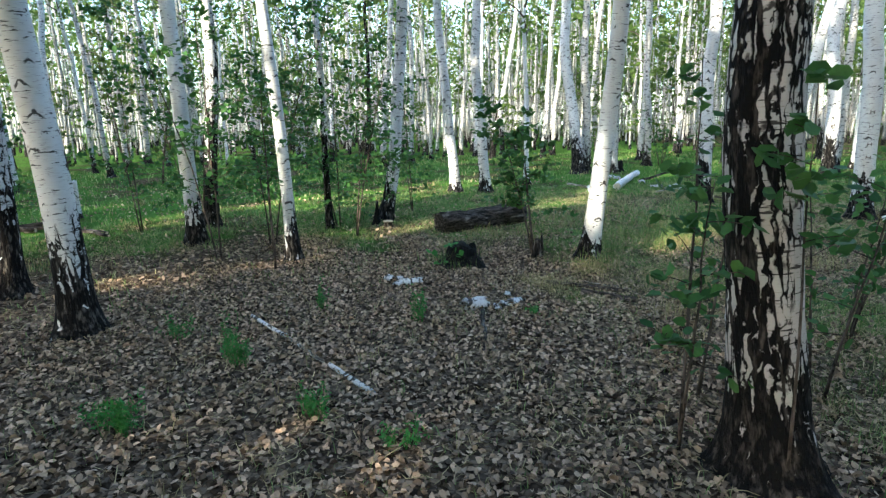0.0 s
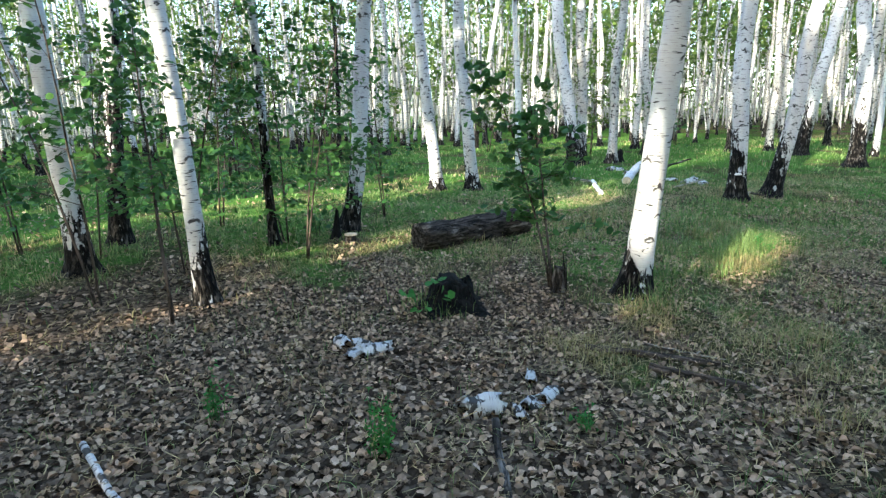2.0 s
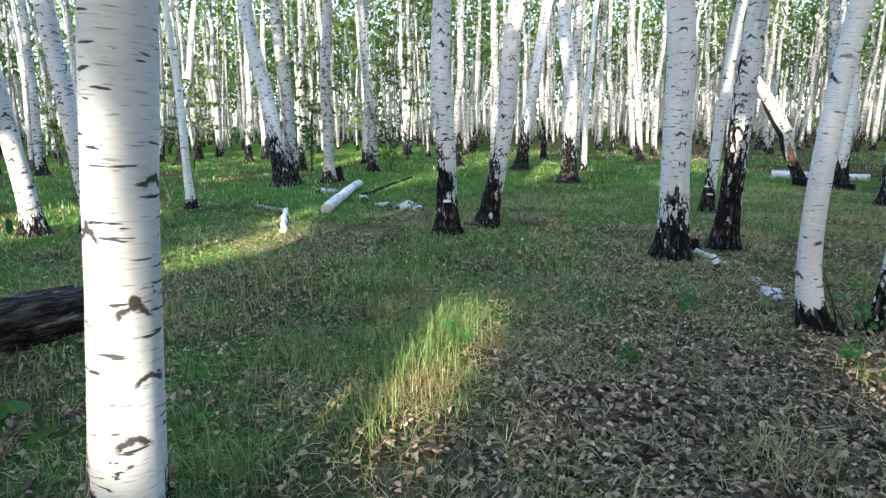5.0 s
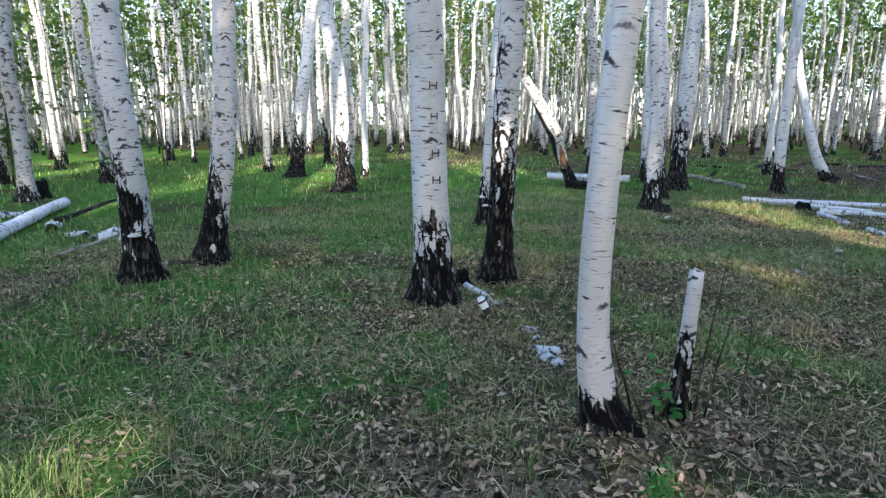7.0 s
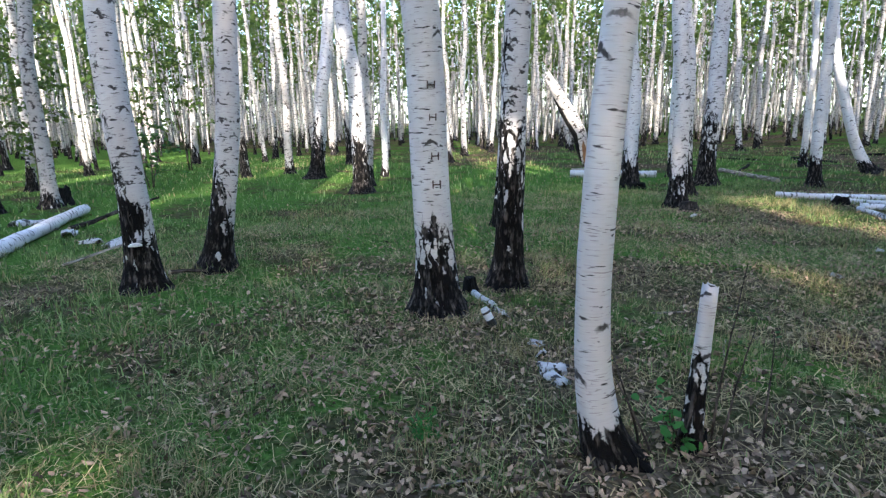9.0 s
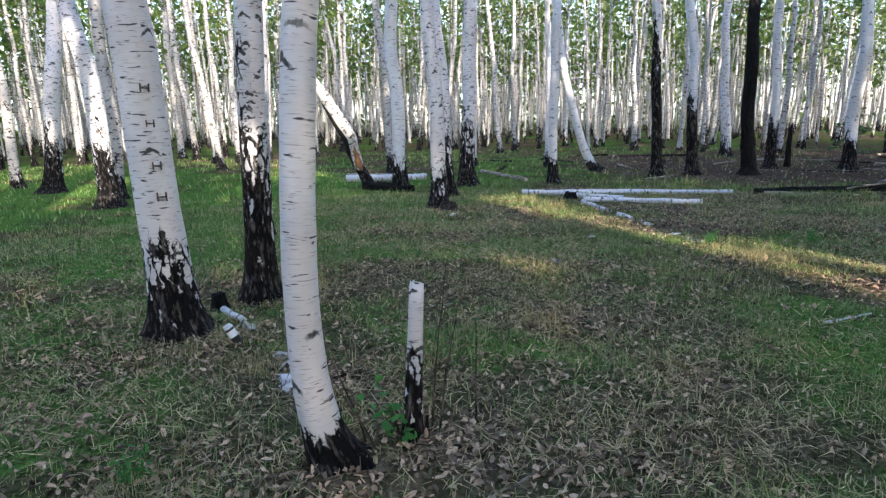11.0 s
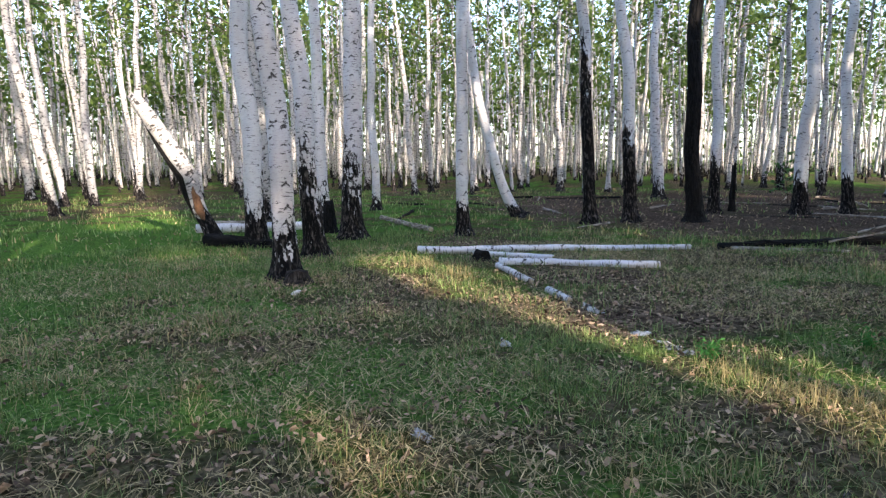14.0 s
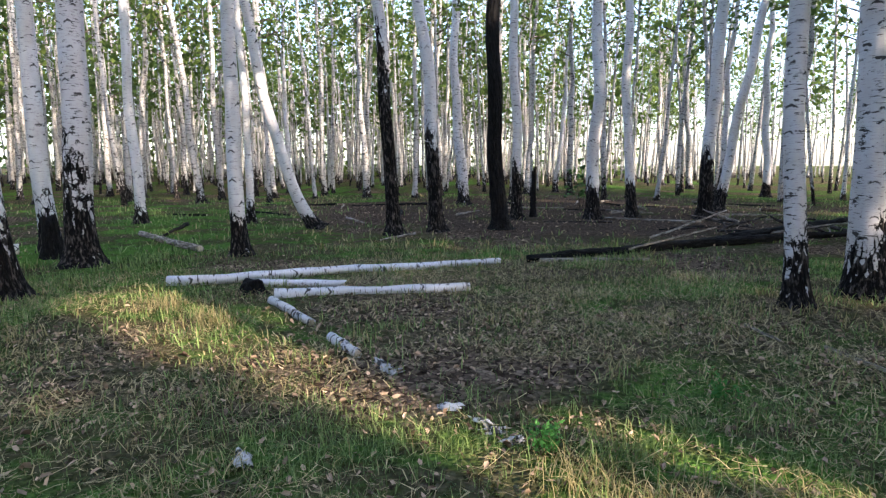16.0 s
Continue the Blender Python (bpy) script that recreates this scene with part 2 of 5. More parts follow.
def poly_mesh(name, verts, *faces, attrs=()):
    """A mesh from arrays: verts (n, 3) and one or more index arrays (m, corners)."""
    me = bpy.data.meshes.new(name)
    verts = np.asarray(verts, np.float32)
    faces = [np.asarray(f, np.int32) for f in faces if len(f)]
    me.vertices.add(len(verts))
    me.vertices.foreach_set("co", verts.ravel())
    loops = np.concatenate([f.ravel() for f in faces])
    sizes = np.concatenate([np.full(len(f), f.shape[1], np.int32) for f in faces])
    starts = np.concatenate(([0], np.cumsum(sizes)[:-1])).astype(np.int32)
    me.loops.add(len(loops))
    me.loops.foreach_set("vertex_index", loops)
    me.polygons.add(len(sizes))
    me.polygons.foreach_set("loop_start", starts)
    for key, kind, values in attrs:
        a = me.attributes.new(key, kind, "POINT")
        a.data.foreach_set("vector" if kind == "FLOAT_VECTOR" else "value", np.asarray(values, np.float32).ravel())
    me.update(calc_edges=True)
    me.validate()
    return me


def smooth(me):
    me.polygons.foreach_set("use_smooth", np.ones(len(me.polygons), bool))
    return me


def part(name, me, mat, parent=None, label="", kind=""):
    if isinstance(me, bmesh.types.BMesh):
        bm, me = me, bpy.data.meshes.new(name)
        bm.to_mesh(me)
        bm.free()
    if not me.materials:
        me.materials.append(mat)
    ob = new(name, me)
    if parent is not None:
        ob.parent = parent
    if label or kind:
        tagged(ob, label, kind=kind)
    return ob


def lumps(p, scale, seed=0.0):
    return noise.noise(Vector((p[0] * scale + seed, p[1] * scale - seed * 0.7, p[2] * scale + seed * 1.3)))


def soft(x, lo, hi):
    t = np.clip((x - lo) / (hi - lo), 0, 1)
    return t * t * (3 - 2 * t)


_wave = np.random.RandomState(5)
_WK = _wave.normal(0, 1, (24, 2))
_WP = _wave.uniform(0, 6.28, 24)


def field(x, y, scale):
    """A smooth random field of about -1 to 1 with features of about that many metres."""
    out = 0
    for i in range(8):
        out = out + np.sin((x * _WK[i, 0] + y * _WK[i, 1]) * 2.2 / scale + _WP[i])
    for i in range(8, 16):
        out = out + 0.6 * np.sin((x * _WK[i, 0] + y * _WK[i, 1]) * 4.6 / scale + _WP[i])
    return out / 4.5


def ground_z(x, y):
    x, y = np.asarray(x, float), np.asarray(y, float)
    far = np.hypot(x - 8, y - 7)
    return 0.022 * field(x, y, 1.6) + 0.008 * field(y + 3, x, 0.5) + 0.25 * soft(far, 40, 90) * field(x, y, 25)


def greenness(x, y):
    """0: bare leaf litter, 1: close green grass."""
    d = np.hypot((x + 2.1) / np.where(x > -2.1, 3.35, 4.4), (y - 2.8) / 4.6)
    e = np.hypot((x - 4.9) / 1.7, (y - 5.6) / 1.6)
    litter = 1 - soft(d + 0.22 * field(x, y, 1.1), 0.72, 1.22)
    litter = np.maximum(litter, 0.2 * (1 - soft(e + 0.4 * field(x, y, 0.9), 0.3, 1.7)))
    trail = 1 - soft(np.hypot((x - 13.0) / 2.6, (y - 6.0) / 1.4) + 0.35 * field(x, y, 0.8), 0.3, 1.4)
    across = (y - 6.0 - 0.12 * x) + 1.2 * field(x, y, 3.0)
    open_grass = soft(across, 0.5, 4.0) * soft(20 - x, 0, 4) + soft(across, -6, -2.5) * 0
    base = 0.56 + 0.12 * soft(x, 5, 9) + 0.36 * open_grass
    tufts = 0.22 * np.exp(-((x - 2.9) / 1.5) ** 2 - ((y - 7.9) / 1.9) ** 2)
    return np.clip(base + tufts + 0.26 * field(x, y, 1.7) + 0.22 * field(x, y, 0.6) - litter * 0.9 - trail * 0.15 - burntness(x, y) * 0.42, 0, 1)


def burntness(x, y):
    d = np.hypot((x - 26.5) / 8.0, (y - 2.5) / 7.0)
    return (1 - soft(d + 0.2 * field(x, y, 3.0), 0.55, 1.2)) * 0.95


def tube(name, pts, radii, sides=12, rough=0.0, seed=0.0, dark=None, flute=0.0, cap=True, ragged=0.0):
    """A closed tube along pts, with the vector attribute 'bark' (round and along, in metres) and the float 'dark'."""
    pts = np.asarray(pts, float)
    n = len(pts)
    step = np.linalg.norm(np.diff(pts, axis=0), axis=1)
    along = np.concatenate(([0], np.cumsum(step)))
    tang = np.gradient(pts, axis=0)
    tang /= np.linalg.norm(tang, axis=1)[:, None]
    ref = np.array([1.0, 0, 0]) if abs(tang[0][0]) < 0.8 else np.array([0, 1.0, 0])
    V, B, D = [], [], []
    ang = np.arange(sides) * 2 * math.pi / sides
    for i in range(n):
        u = np.cross(tang[i], ref)
        u /= np.linalg.norm(u)
        w = np.cross(tang[i], u)
        ref = -np.cross(tang[i], u)
        ref = np.cross(u, tang[i])
        for j, a in enumerate(ang):
            c, s = math.cos(a), math.sin(a)
            r = radii[i]
            if flute:
                r *= 1 + flute * math.exp(-along[i] / 0.22) * (0.55 * math.sin(5 * a + seed) + 0.45 * math.sin(3 * a + 2 * seed))
            if rough:
                r *= 1 + rough * (lumps((c * 1.2, s * 1.2, along[i] * 2.5), 1.3, seed) + 0.6 * lumps((c * 3, s * 3, along[i] * 7), 1.7, seed + 5))
            q = pts[i] + r * (c * u + s * w)
            if ragged and i == n - 1:
                q = q + tang[i] * ragged * (lumps((c * 2.5, s * 2.5, 0), 2.0, seed + 9) + 0.3)
            V.append(q)
            B.append((c * radii[i], s * radii[i], along[i]))
            D.append(dark(along[i], a) if dark else -2.0)
    i, j = np.meshgrid(np.arange(n - 1), np.arange(sides), indexing="ij")
    k = (j + 1) % sides
    F = np.stack([i * sides + j, i * sides + k, (i + 1) * sides + k, (i + 1) * sides + j], -1).reshape(-1, 4)
    tris = []
    if cap:
        for end, centre in ((0, pts[0]), (n - 1, pts[-1] - tang[-1] * ragged * 0.6)):
            c = len(V)
            V.append(centre)
            B.append((0, 0, along[end]))
            D.append(D[end * sides])
            for a in range(sides):
                b = (a + 1) % sides
                tris.append((c, end * sides + b, end * sides + a) if end == 0 else (c, end * sides + a, end * sides + b))
    return smooth(poly_mesh(name, V, F, np.array(tris, int).reshape(-1, 3), attrs=(("bark", "FLOAT_VECTOR", B), ("dark", "FLOAT", D))))


def leaves_mesh(name, at, size, rs, flat=0.0, shape="diamond", aspect=0.6, fold=0.25):
    """Small folded leaves at the points given; flat: how level they lie, 0 to 1."""
    n = len(at)
    size = np.broadcast_to(size, (n,))[:, None]
    d = rs.normal(0, 1, (n, 3))
    d[:, 2] *= 1 - flat
    d /= np.linalg.norm(d, axis=1)[:, None]
    up = rs.normal(0, 1 - 0.85 * flat, (n, 3)) + np.array([0, 0, 1.0 + flat])
    side = np.cross(d, up)
    side /= np.linalg.norm(side, axis=1)[:, None]
    nor = np.cross(side, d)
    w = aspect * size * 0.5
    f = nor * size * fold * rs.uniform(-0.4, 1, (n, 1))
    if shape == "diamond":
        quad = np.stack([at - d * size * 0.5, at + side * w + f, at + d * size * 0.5, at - side * w + f], 1)
        return poly_mesh(name, quad.reshape(-1, 3), np.arange(n * 4).reshape(-1, 4))
    curl = nor * size * rs.uniform(-0.25, 0.3, (n, 1))
    v = np.stack([at - d * size * 0.5, at - d * size * 0.28 + side * w * 0.9 + f, at + d * size * 0.2 + side * w + f * 1.3,
                  at + d * size * 0.5 + curl, at + d * size * 0.2 - side * w + f * 0.8, at - d * size * 0.28 - side * w * 0.9 + f], 1)
    b = np.arange(n)[:, None] * 6
    return poly_mesh(name, v.reshape(-1, 3), np.concatenate([b + [0, 1, 2, 3], b + [0, 3, 4, 5]]))


# Sun patches laid out on the ground, two ends and a half-width each; leaves that would shade them are left out, as
# made-up gaps in the canopy.
GAPS = [((2.4, 6.65), (3.8, 8.1), 0.36), ((1.05, 5.1), (1.5, 5.75), 0.10), ((1.38, 6.06), (5.6, 10.6), -0.03), ((3.95, 5.35), (4.25, 5.7), 0.10),
        ((1.9, 10.9), (3.2, 12.0), 0.4), ((-3.2, 12.0), (0.8, 15.8), 1.3), ((9.6, 3.1), (14.1, 8.2), 0.30), ((13.2, 7.2), (14.4, 8.7), 0.5),
        ((10.6, 3.2), (11.4, 4.6), 0.35), ((20.5, 23.0), (24.0, 26.0), 1.3), ((17, 16), (21, 20.5), 0.9), ((11.0, 16.5), (15, 21), 0.8)]


def sunlit(p):
    """True where a thing at p (n, 3) would shade one of the gaps."""
    q = p[:, :2] + SHADE * p[:, 2:3]
    hit = np.zeros(len(p), bool)
    for a, b, w in GAPS:
        a, b = np.array(a), np.array(b)
        t = np.clip(((q - a) @ (b - a)) / ((b - a) @ (b - a)), 0, 1)
        hit |= np.linalg.norm(q - a - t[:, None] * (b - a), axis=1) < w + 0.12
    return hit


# ---- ground ----


def ground():
    near = lambda lo, hi, s: np.arange(lo, hi, s)
    rim = np.array([1.5, 4, 8, 15, 28, 50, 90, 160, 300, 600])
    xs = np.concatenate([-16 - rim[::-1], near(-16, 36, 0.25), 36 + rim])
    ys = np.concatenate([-10 - rim[::-1], near(-10, 32, 0.25), 32 + rim])
    X, Y = np.meshgrid(xs, ys)
    Z = ground_z(X, Y)
    V = np.stack([X, Y, Z], -1).reshape(-1, 3)
    w, h = len(xs), len(ys)
    i, j = np.meshgrid(np.arange(h - 1), np.arange(w - 1), indexing="ij")
    F = np.stack([i * w + j, i * w + j + 1, (i + 1) * w + j + 1, (i + 1) * w + j], -1).reshape(-1, 4)
    me = smooth(poly_mesh("ground", V, F, attrs=(("green", "FLOAT", greenness(X, Y)), ("burnt", "FLOAT", burntness(X, Y)))))
    ob = part("ground", me, M_GROUND)
    return tagged(ob, "forest floor of brown leaf litter, soil and grass", "ground", kind="structure")


ground()

# ---- birches ----
TREES = []


def crown_points(rs, axis, height, low, spread, leaves, limbs):
    """Limbs leave the trunk, rise and droop; leaves gather round their outer halves. Returns limb polylines and leaf places."""
    lines, at = [], []
    for i in range(limbs):
        s = low + (height - low) * (i + rs.uniform(0, 1)) / limbs
        a, reach = rs.uniform(0, 6.283), spread * (1.05 - 0.75 * (s - low) / (height - low)) * rs.uniform(0.55, 1.1)
        o = axis(s)
        line = [o + np.array([math.cos(a), math.sin(a), 0]) * reach * f + np.array([0, 0, reach * (0.75 * f - 0.55 * f * f)]) + rs.normal(0, 0.05, 3) * f for f in (0, 0.35, 0.7, 1.0)]
        lines.append(np.array(line))
        k = int(leaves / limbs)
        clumps = max(3, k // 14)
        f = rs.uniform(0.3, 1.08, clumps)
        c = np.stack([np.interp(f, (0, 0.35, 0.7, 1.0), lines[-1][:, m]) for m in range(3)], -1) + rs.normal(0, 1, (clumps, 3)) * np.array([0.3, 0.3, 0.22])
        c[:, 2] -= rs.uniform(0, 0.5, clumps)
        pick = rs.randint(0, clumps, k)
        at.append(c[pick] + rs.normal(0, 1, (k, 3)) * np.array([0.17, 0.17, 0.2]))
    return lines, np.concatenate(at)


def join_tubes(name, lines, r0, r1, sides=4):
    V, F, B = [], [], []
    for line in lines:
        n, start = len(line), len(V)
        for i, p in enumerate(line):
            r = r0 + (r1 - r0) * i / (n - 1)
            t = line[min(i + 1, n - 1)] - line[max(i - 1, 0)]
            t = t / (np.linalg.norm(t) + 1e-9)
            u = np.cross(t, (0.3, 0.2, 0.93) if abs(t[2]) < 0.9 else (1, 0, 0))
            u /= np.linalg.norm(u)
            w = np.cross(t, u)
            for j in range(sides):
                a = 6.283 * j / sides
                V.append(p + r * (math.cos(a) * u + math.sin(a) * w))
                B.append((r * math.cos(a), r * math.sin(a), i * 0.3))
        for i in range(n - 1):
            for j in range(sides):
                k = (j + 1) % sides
                F.append((start + i * sides + j, start + i * sides + k, start + (i + 1) * sides + k, start + (i + 1) * sides + j))
    return smooth(poly_mesh(name, V, np.array(F), attrs=(("bark", "FLOAT_VECTOR", B), ("dark", "FLOAT", np.full(len(V), -2.0)))))


def birch(x, y, lx, ly, r, dark=0.45, bend=(0.0, 0.0, 1.0), mat=None, label="", leaves=900, height=0.0, low=0.0, sides=18, soot=None, rough=0.03, hole=True, leaf=(0.13, 0.22)):
    """A birch: foot at (x, y), leaning lx, ly per metre of height, r thick at eye level. dark: height of the black foot.
    bend: sideways shift of the foot against the line above, fading over so many metres."""
    rs = np.random.RandomState(int(abs(x * 131 + y * 977) * 10) % 100000)
    H = height or 12.5 + 22 * min(r, 0.2) + rs.uniform(-1, 1.5)
    z0 = float(ground_z(x, y)) - 0.06
    wob = rs.uniform(0, 6.28, 4)

    def axis(s):
        lean = s if s < 7 else 7 + (s - 7) * 0.45
        k = math.exp(-max(s, 0) / bend[2]) - 1.0
        sway = min(s, 3.0) / 3.0 * r * 0.5
        return np.array([lx * lean - bend[0] * k + sway * (math.sin(s * 0.9 + wob[0]) + 0.5 * math.sin(s * 2.1 + wob[2])), ly * lean - bend[1] * k + sway * (math.sin(s * 0.8 + wob[1]) + 0.5 * math.sin(s * 2.3 + wob[3])), s])

    ss = np.concatenate([np.arange(0, 1.0, 0.07), np.arange(1.0, 7.0, 0.3), np.linspace(7.0, H, 8)])
    radii = r * (1.06 - 0.06 * np.minimum(ss, 3) / 3 - 0.92 * np.clip((ss - 2) / (H - 2), 0, 1) ** 1.25) + r * 0.85 * np.exp(-ss / 0.12) + r * 0.46 * np.exp(-ss / 0.34)
    side = rs.uniform(0, 6.28)
    dk = soot or (lambda s, a: 1.0 - s / (dark * (1 + 0.35 * math.sin(a + side))))
    tree = new("birch_tree")
    tree.location = (x, y, z0)
    trunk = tube("trunk", [axis(s) for s in ss], radii, sides, rough, rs.uniform(0, 50), dk, 0.22, cap=False)
    part("trunk", trunk, mat or M_BIRCH, tree)
    if leaves:
        lines, at = crown_points(rs, axis, H + 0.6, low or H * 0.42, 1.15 + 5.5 * min(r, 0.2), leaves, 20)
        part("branchwork", join_tubes("branchwork", lines, 0.03, 0.006), M_TWIG, tree, "thin dark limbs", "stuff")
        world_at = at + np.array([x, y, z0])
        keep = ~sunlit(world_at) if hole else np.ones(len(at), bool)
        part("crown", leaves_mesh("crown", at[keep], rs.uniform(*leaf, keep.sum()), rs, 0.2), M_CROWN, tree, "loose crown of small green leaves", "stuff")
    tagged(tree, label or "white birch with a blackened cracked foot", "tree", "birches of the wood")
    TREES.append((x, y))
    return tree

SCAR = "birch with black scars and a charred foot"
SLIM = "slim white birch with a dark foot"
CHARRED = "birch burnt black at the foot"
FIRE = lambda top: (lambda s, a: 3.2 * (1.0 - s / (top * (1 + 0.12 * math.sin(2 * a)))))

# round the litter clearing
birch(-3.54, 3.82, -0.055, -0.02, 0.118, dark=0.85, bend=(0.06, 0.03, 0.9), label="leaning white birch with cracked black foot in litter")
birch(-4.96, 5.00, 0.01, 0.055, 0.120, dark=1.5, mat=M_SCARRED, label="old birch with dark rough lower trunk")
birch(1.02, 1.60, -0.055, 0.036, 0.150, mat=M_PEELING, rough=0.07, label="thick birch half dark fissured and half white", hole=False, sides=28,
      soot=lambda s, a: max(1.0 - s / 0.6, 0.34 * math.cos(a - 1.9) - 0.32))
birch(-5.62, 4.84, -0.02, 0.03, 0.070, dark=0.3, leaves=500, label="slim pale birch beside an old one")
birch(-4.04, 7.58, -0.002, 0.008, 0.105, dark=0.45, label="white birch at the edge of the grass")
birch(-4.42, 9.23, 0.060, 0.023, 0.105, dark=2.2, mat=M_SCARRED, label="dark-footed birch wrapped in leafy twigs")
birch(-2.33, 6.37, -0.037, -0.007, 0.070, dark=0.35, label="slim white birch at the edge of the litter")
birch(-1.42, 9.48, 0.089, 0.063, 0.103, dark=0.7, bend=(0.12, 0.0, 0.5), mat=M_SCARRED, label="birch with dark bands and bent black foot")
birch(0.10, 13.57, -0.077, 0.006, 0.112, dark=0.3, mat=M_SCARRED, label="birch standing in sunlit grass")
birch(0.83, 13.33, -0.058, 0.008, 0.115, dark=0.35, mat=M_SCARRED, label="birch with many dark scars in grass")
birch(1.38, 6.06, 0.090, -0.02, 0.098, dark=0.35, label="leaning white birch with clean sunlit bark")
birch(5.16, 11.00, 0.012, 0.045, 0.125, dark=0.75, mat=M_SCARRED, label="birch with a black foot and bracket fungus")
birch(5.96, 11.26, 0.143, -0.061, 0.118, dark=0.7, mat=M_SCARRED, label="leaning birch with a cracked black foot")
birch(-12.17, 20.50, -0.070, -0.038, 0.091, label=SLIM, mat=M_FAR)
birch(-15.04, 29.36, 0.040, 0.019, 0.144, label=SLIM, mat=M_FAR)
birch(4.47, 18.37, -0.107, 0.030, 0.170, dark=0.9, mat=M_SCARRED, label=SCAR)
birch(4.76, 18.62, -0.022, 0.004, 0.130, label=SLIM, mat=M_FAR)
birch(5.72, 18.71, 0.029, -0.004, 0.125, dark=0.2, label=SLIM, mat=M_FAR)
birch(-2.25, 8.68, -0.013, -0.002, 0.050, dark=1.2, mat=M_SCARRED, label="thin young birch with dark bark", leaves=350, height=8)
birch(-1.34, 25.33, 0.018, 0.001, 0.122, label=SLIM, mat=M_FAR)
birch(-12.44, 15.83, -0.018, -0.014, 0.114, mat=M_SCARRED, label=SCAR)
birch(-2.52, 23.75, 0.082, 0.012, 0.129, label=SLIM, mat=M_FAR)
birch(-3.04, 23.39, 0.02, 0.021, 0.076, dark=14, label="dark dead trunk among white birches", leaves=300)
birch(2.20, 15.39, -0.024, -0.001, 0.064, dark=0.15, label="thin white birch in the grass", leaves=400, height=9)
birch(7.98, 21.52, -0.032, 0.013, 0.122, label=SLIM, mat=M_FAR)
birch(6.06, 23.08, 0.057, -0.012, 0.099, label=SLIM, mat=M_FAR)
birch(8.95, 24.96, 0.026, -0.005, 0.122, dark=0.6, label=SLIM, mat=M_FAR)
birch(2.64, 28.35, 0.17, -0.004, 0.122, dark=2.0, mat=M_SCARRED, label="leaning birch with a dark foot")
birch(11.14, 21.68, 0.011, -0.006, 0.118, dark=0.7, label=SLIM, mat=M_FAR)
birch(12.68, 21.80, -0.001, 0.000, 0.114, label=SLIM, mat=M_FAR)
birch(12.21, 19.49, 0.131, -0.073, 0.175, dark=0.9, mat=M_SCARRED, label="leaning birch with a dark foot")
birch(11.06, 15.63, -0.018, 0.026, 0.165, dark=0.8, mat=M_SCARRED, label=SCAR)
birch(12.04, 16.76, 0.016, -0.011, 0.115, label=SLIM, mat=M_FAR)
birch(13.57, 18.03, 0.027, -0.023, 0.080, label=SLIM, leaves=500)
birch(15.94, 23.20, -0.026, 0.019, 0.099, dark=1.0, label=SLIM, mat=M_FAR)
birch(18.55, 20.53, -0.074, 0.076, 0.106, label=SLIM, mat=M_FAR)
birch(21.22, 23.60, -0.056, 0.056, 0.110, label=SLIM, mat=M_FAR)
birch(21.62, 22.76, 0.012, -0.000, 0.114, label=SLIM, mat=M_FAR)
birch(23.33, 28.13, -0.013, 0.012, 0.137, label=SLIM, mat=M_FAR)
birch(22.86, 26.60, -0.060, 0.044, 0.122, label=SLIM, mat=M_FAR)
birch(25.90, 25.17, -0.055, 0.051, 0.099, label=SLIM, mat=M_FAR)
birch(28.21, 25.20, -0.052, 0.054, 0.122, label=SLIM, mat=M_FAR)
birch(28.20, 21.85, -0.077, 0.097, 0.114, label=SLIM, mat=M_FAR)
# in the open grass
birch(6.60, 8.41, -0.017, 0.028, 0.137, dark=0.42, label="large white birch with carved marks and black foot")
birch(7.56, 8.50, 0.031, -0.018, 0.112, dark=1.3, mat=M_SCARRED, label="dark-barked birch with scarred trunk")
birch(5.733, 6.325, 0.058, -0.086, 0.068, soot=lambda s, a: 2.6 - s / 0.09, bend=(-0.146, 0.198, 0.44), label="curved slender birch with smooth white bark")
birch(9.83, 10.55, 0.048, -0.05, 0.082, dark=0.55, mat=M_SCARRED, label="slim birch with pale bracket fungi at its foot")
birch(12.87, 9.31, -0.003, 0.021, 0.122, dark=0.65, mat=M_SCARRED, label="birch of a close group with black scars")
birch(16.41, 10.31, 0.031, -0.006, 0.165, dark=1.1, mat=M_SCARRED, label="thick birch with reddish scorched foot")
birch(14.50, 9.92, -0.023, 0.036, 0.130, dark=0.9, mat=M_SCARRED, label="scarred birch of a close group")
birch(15.11, 11.38, -0.012, 0.010, 0.145, dark=0.8, label="white birch of a close group with black foot")
birch(17.71, 11.60, -0.021, 0.030, 0.120, dark=0.5, label=SCAR)
birch(19.05, 13.94, -0.021, 0.059, 0.120, label=SLIM, mat=M_FAR)
birch(22.17, 12.55, -0.004, 0.002, 0.106, dark=0.5, label=SCAR)
birch(29.84, 14.36, -0.035, 0.089, 0.114, label=SLIM, mat=M_FAR)
birch(31.15, 14.14, -0.000, 0.014, 0.099, label=SLIM, mat=M_FAR)
birch(32.85, 8.67, -0.005, 0.036, 0.122, label=SLIM, mat=M_FAR)
birch(34.25, 10.75, -0.002, 0.011, 0.106, label=SLIM, mat=M_FAR)
birch(32.12, 12.38, -0.015, 0.050, 0.122, label=SLIM, mat=M_FAR)
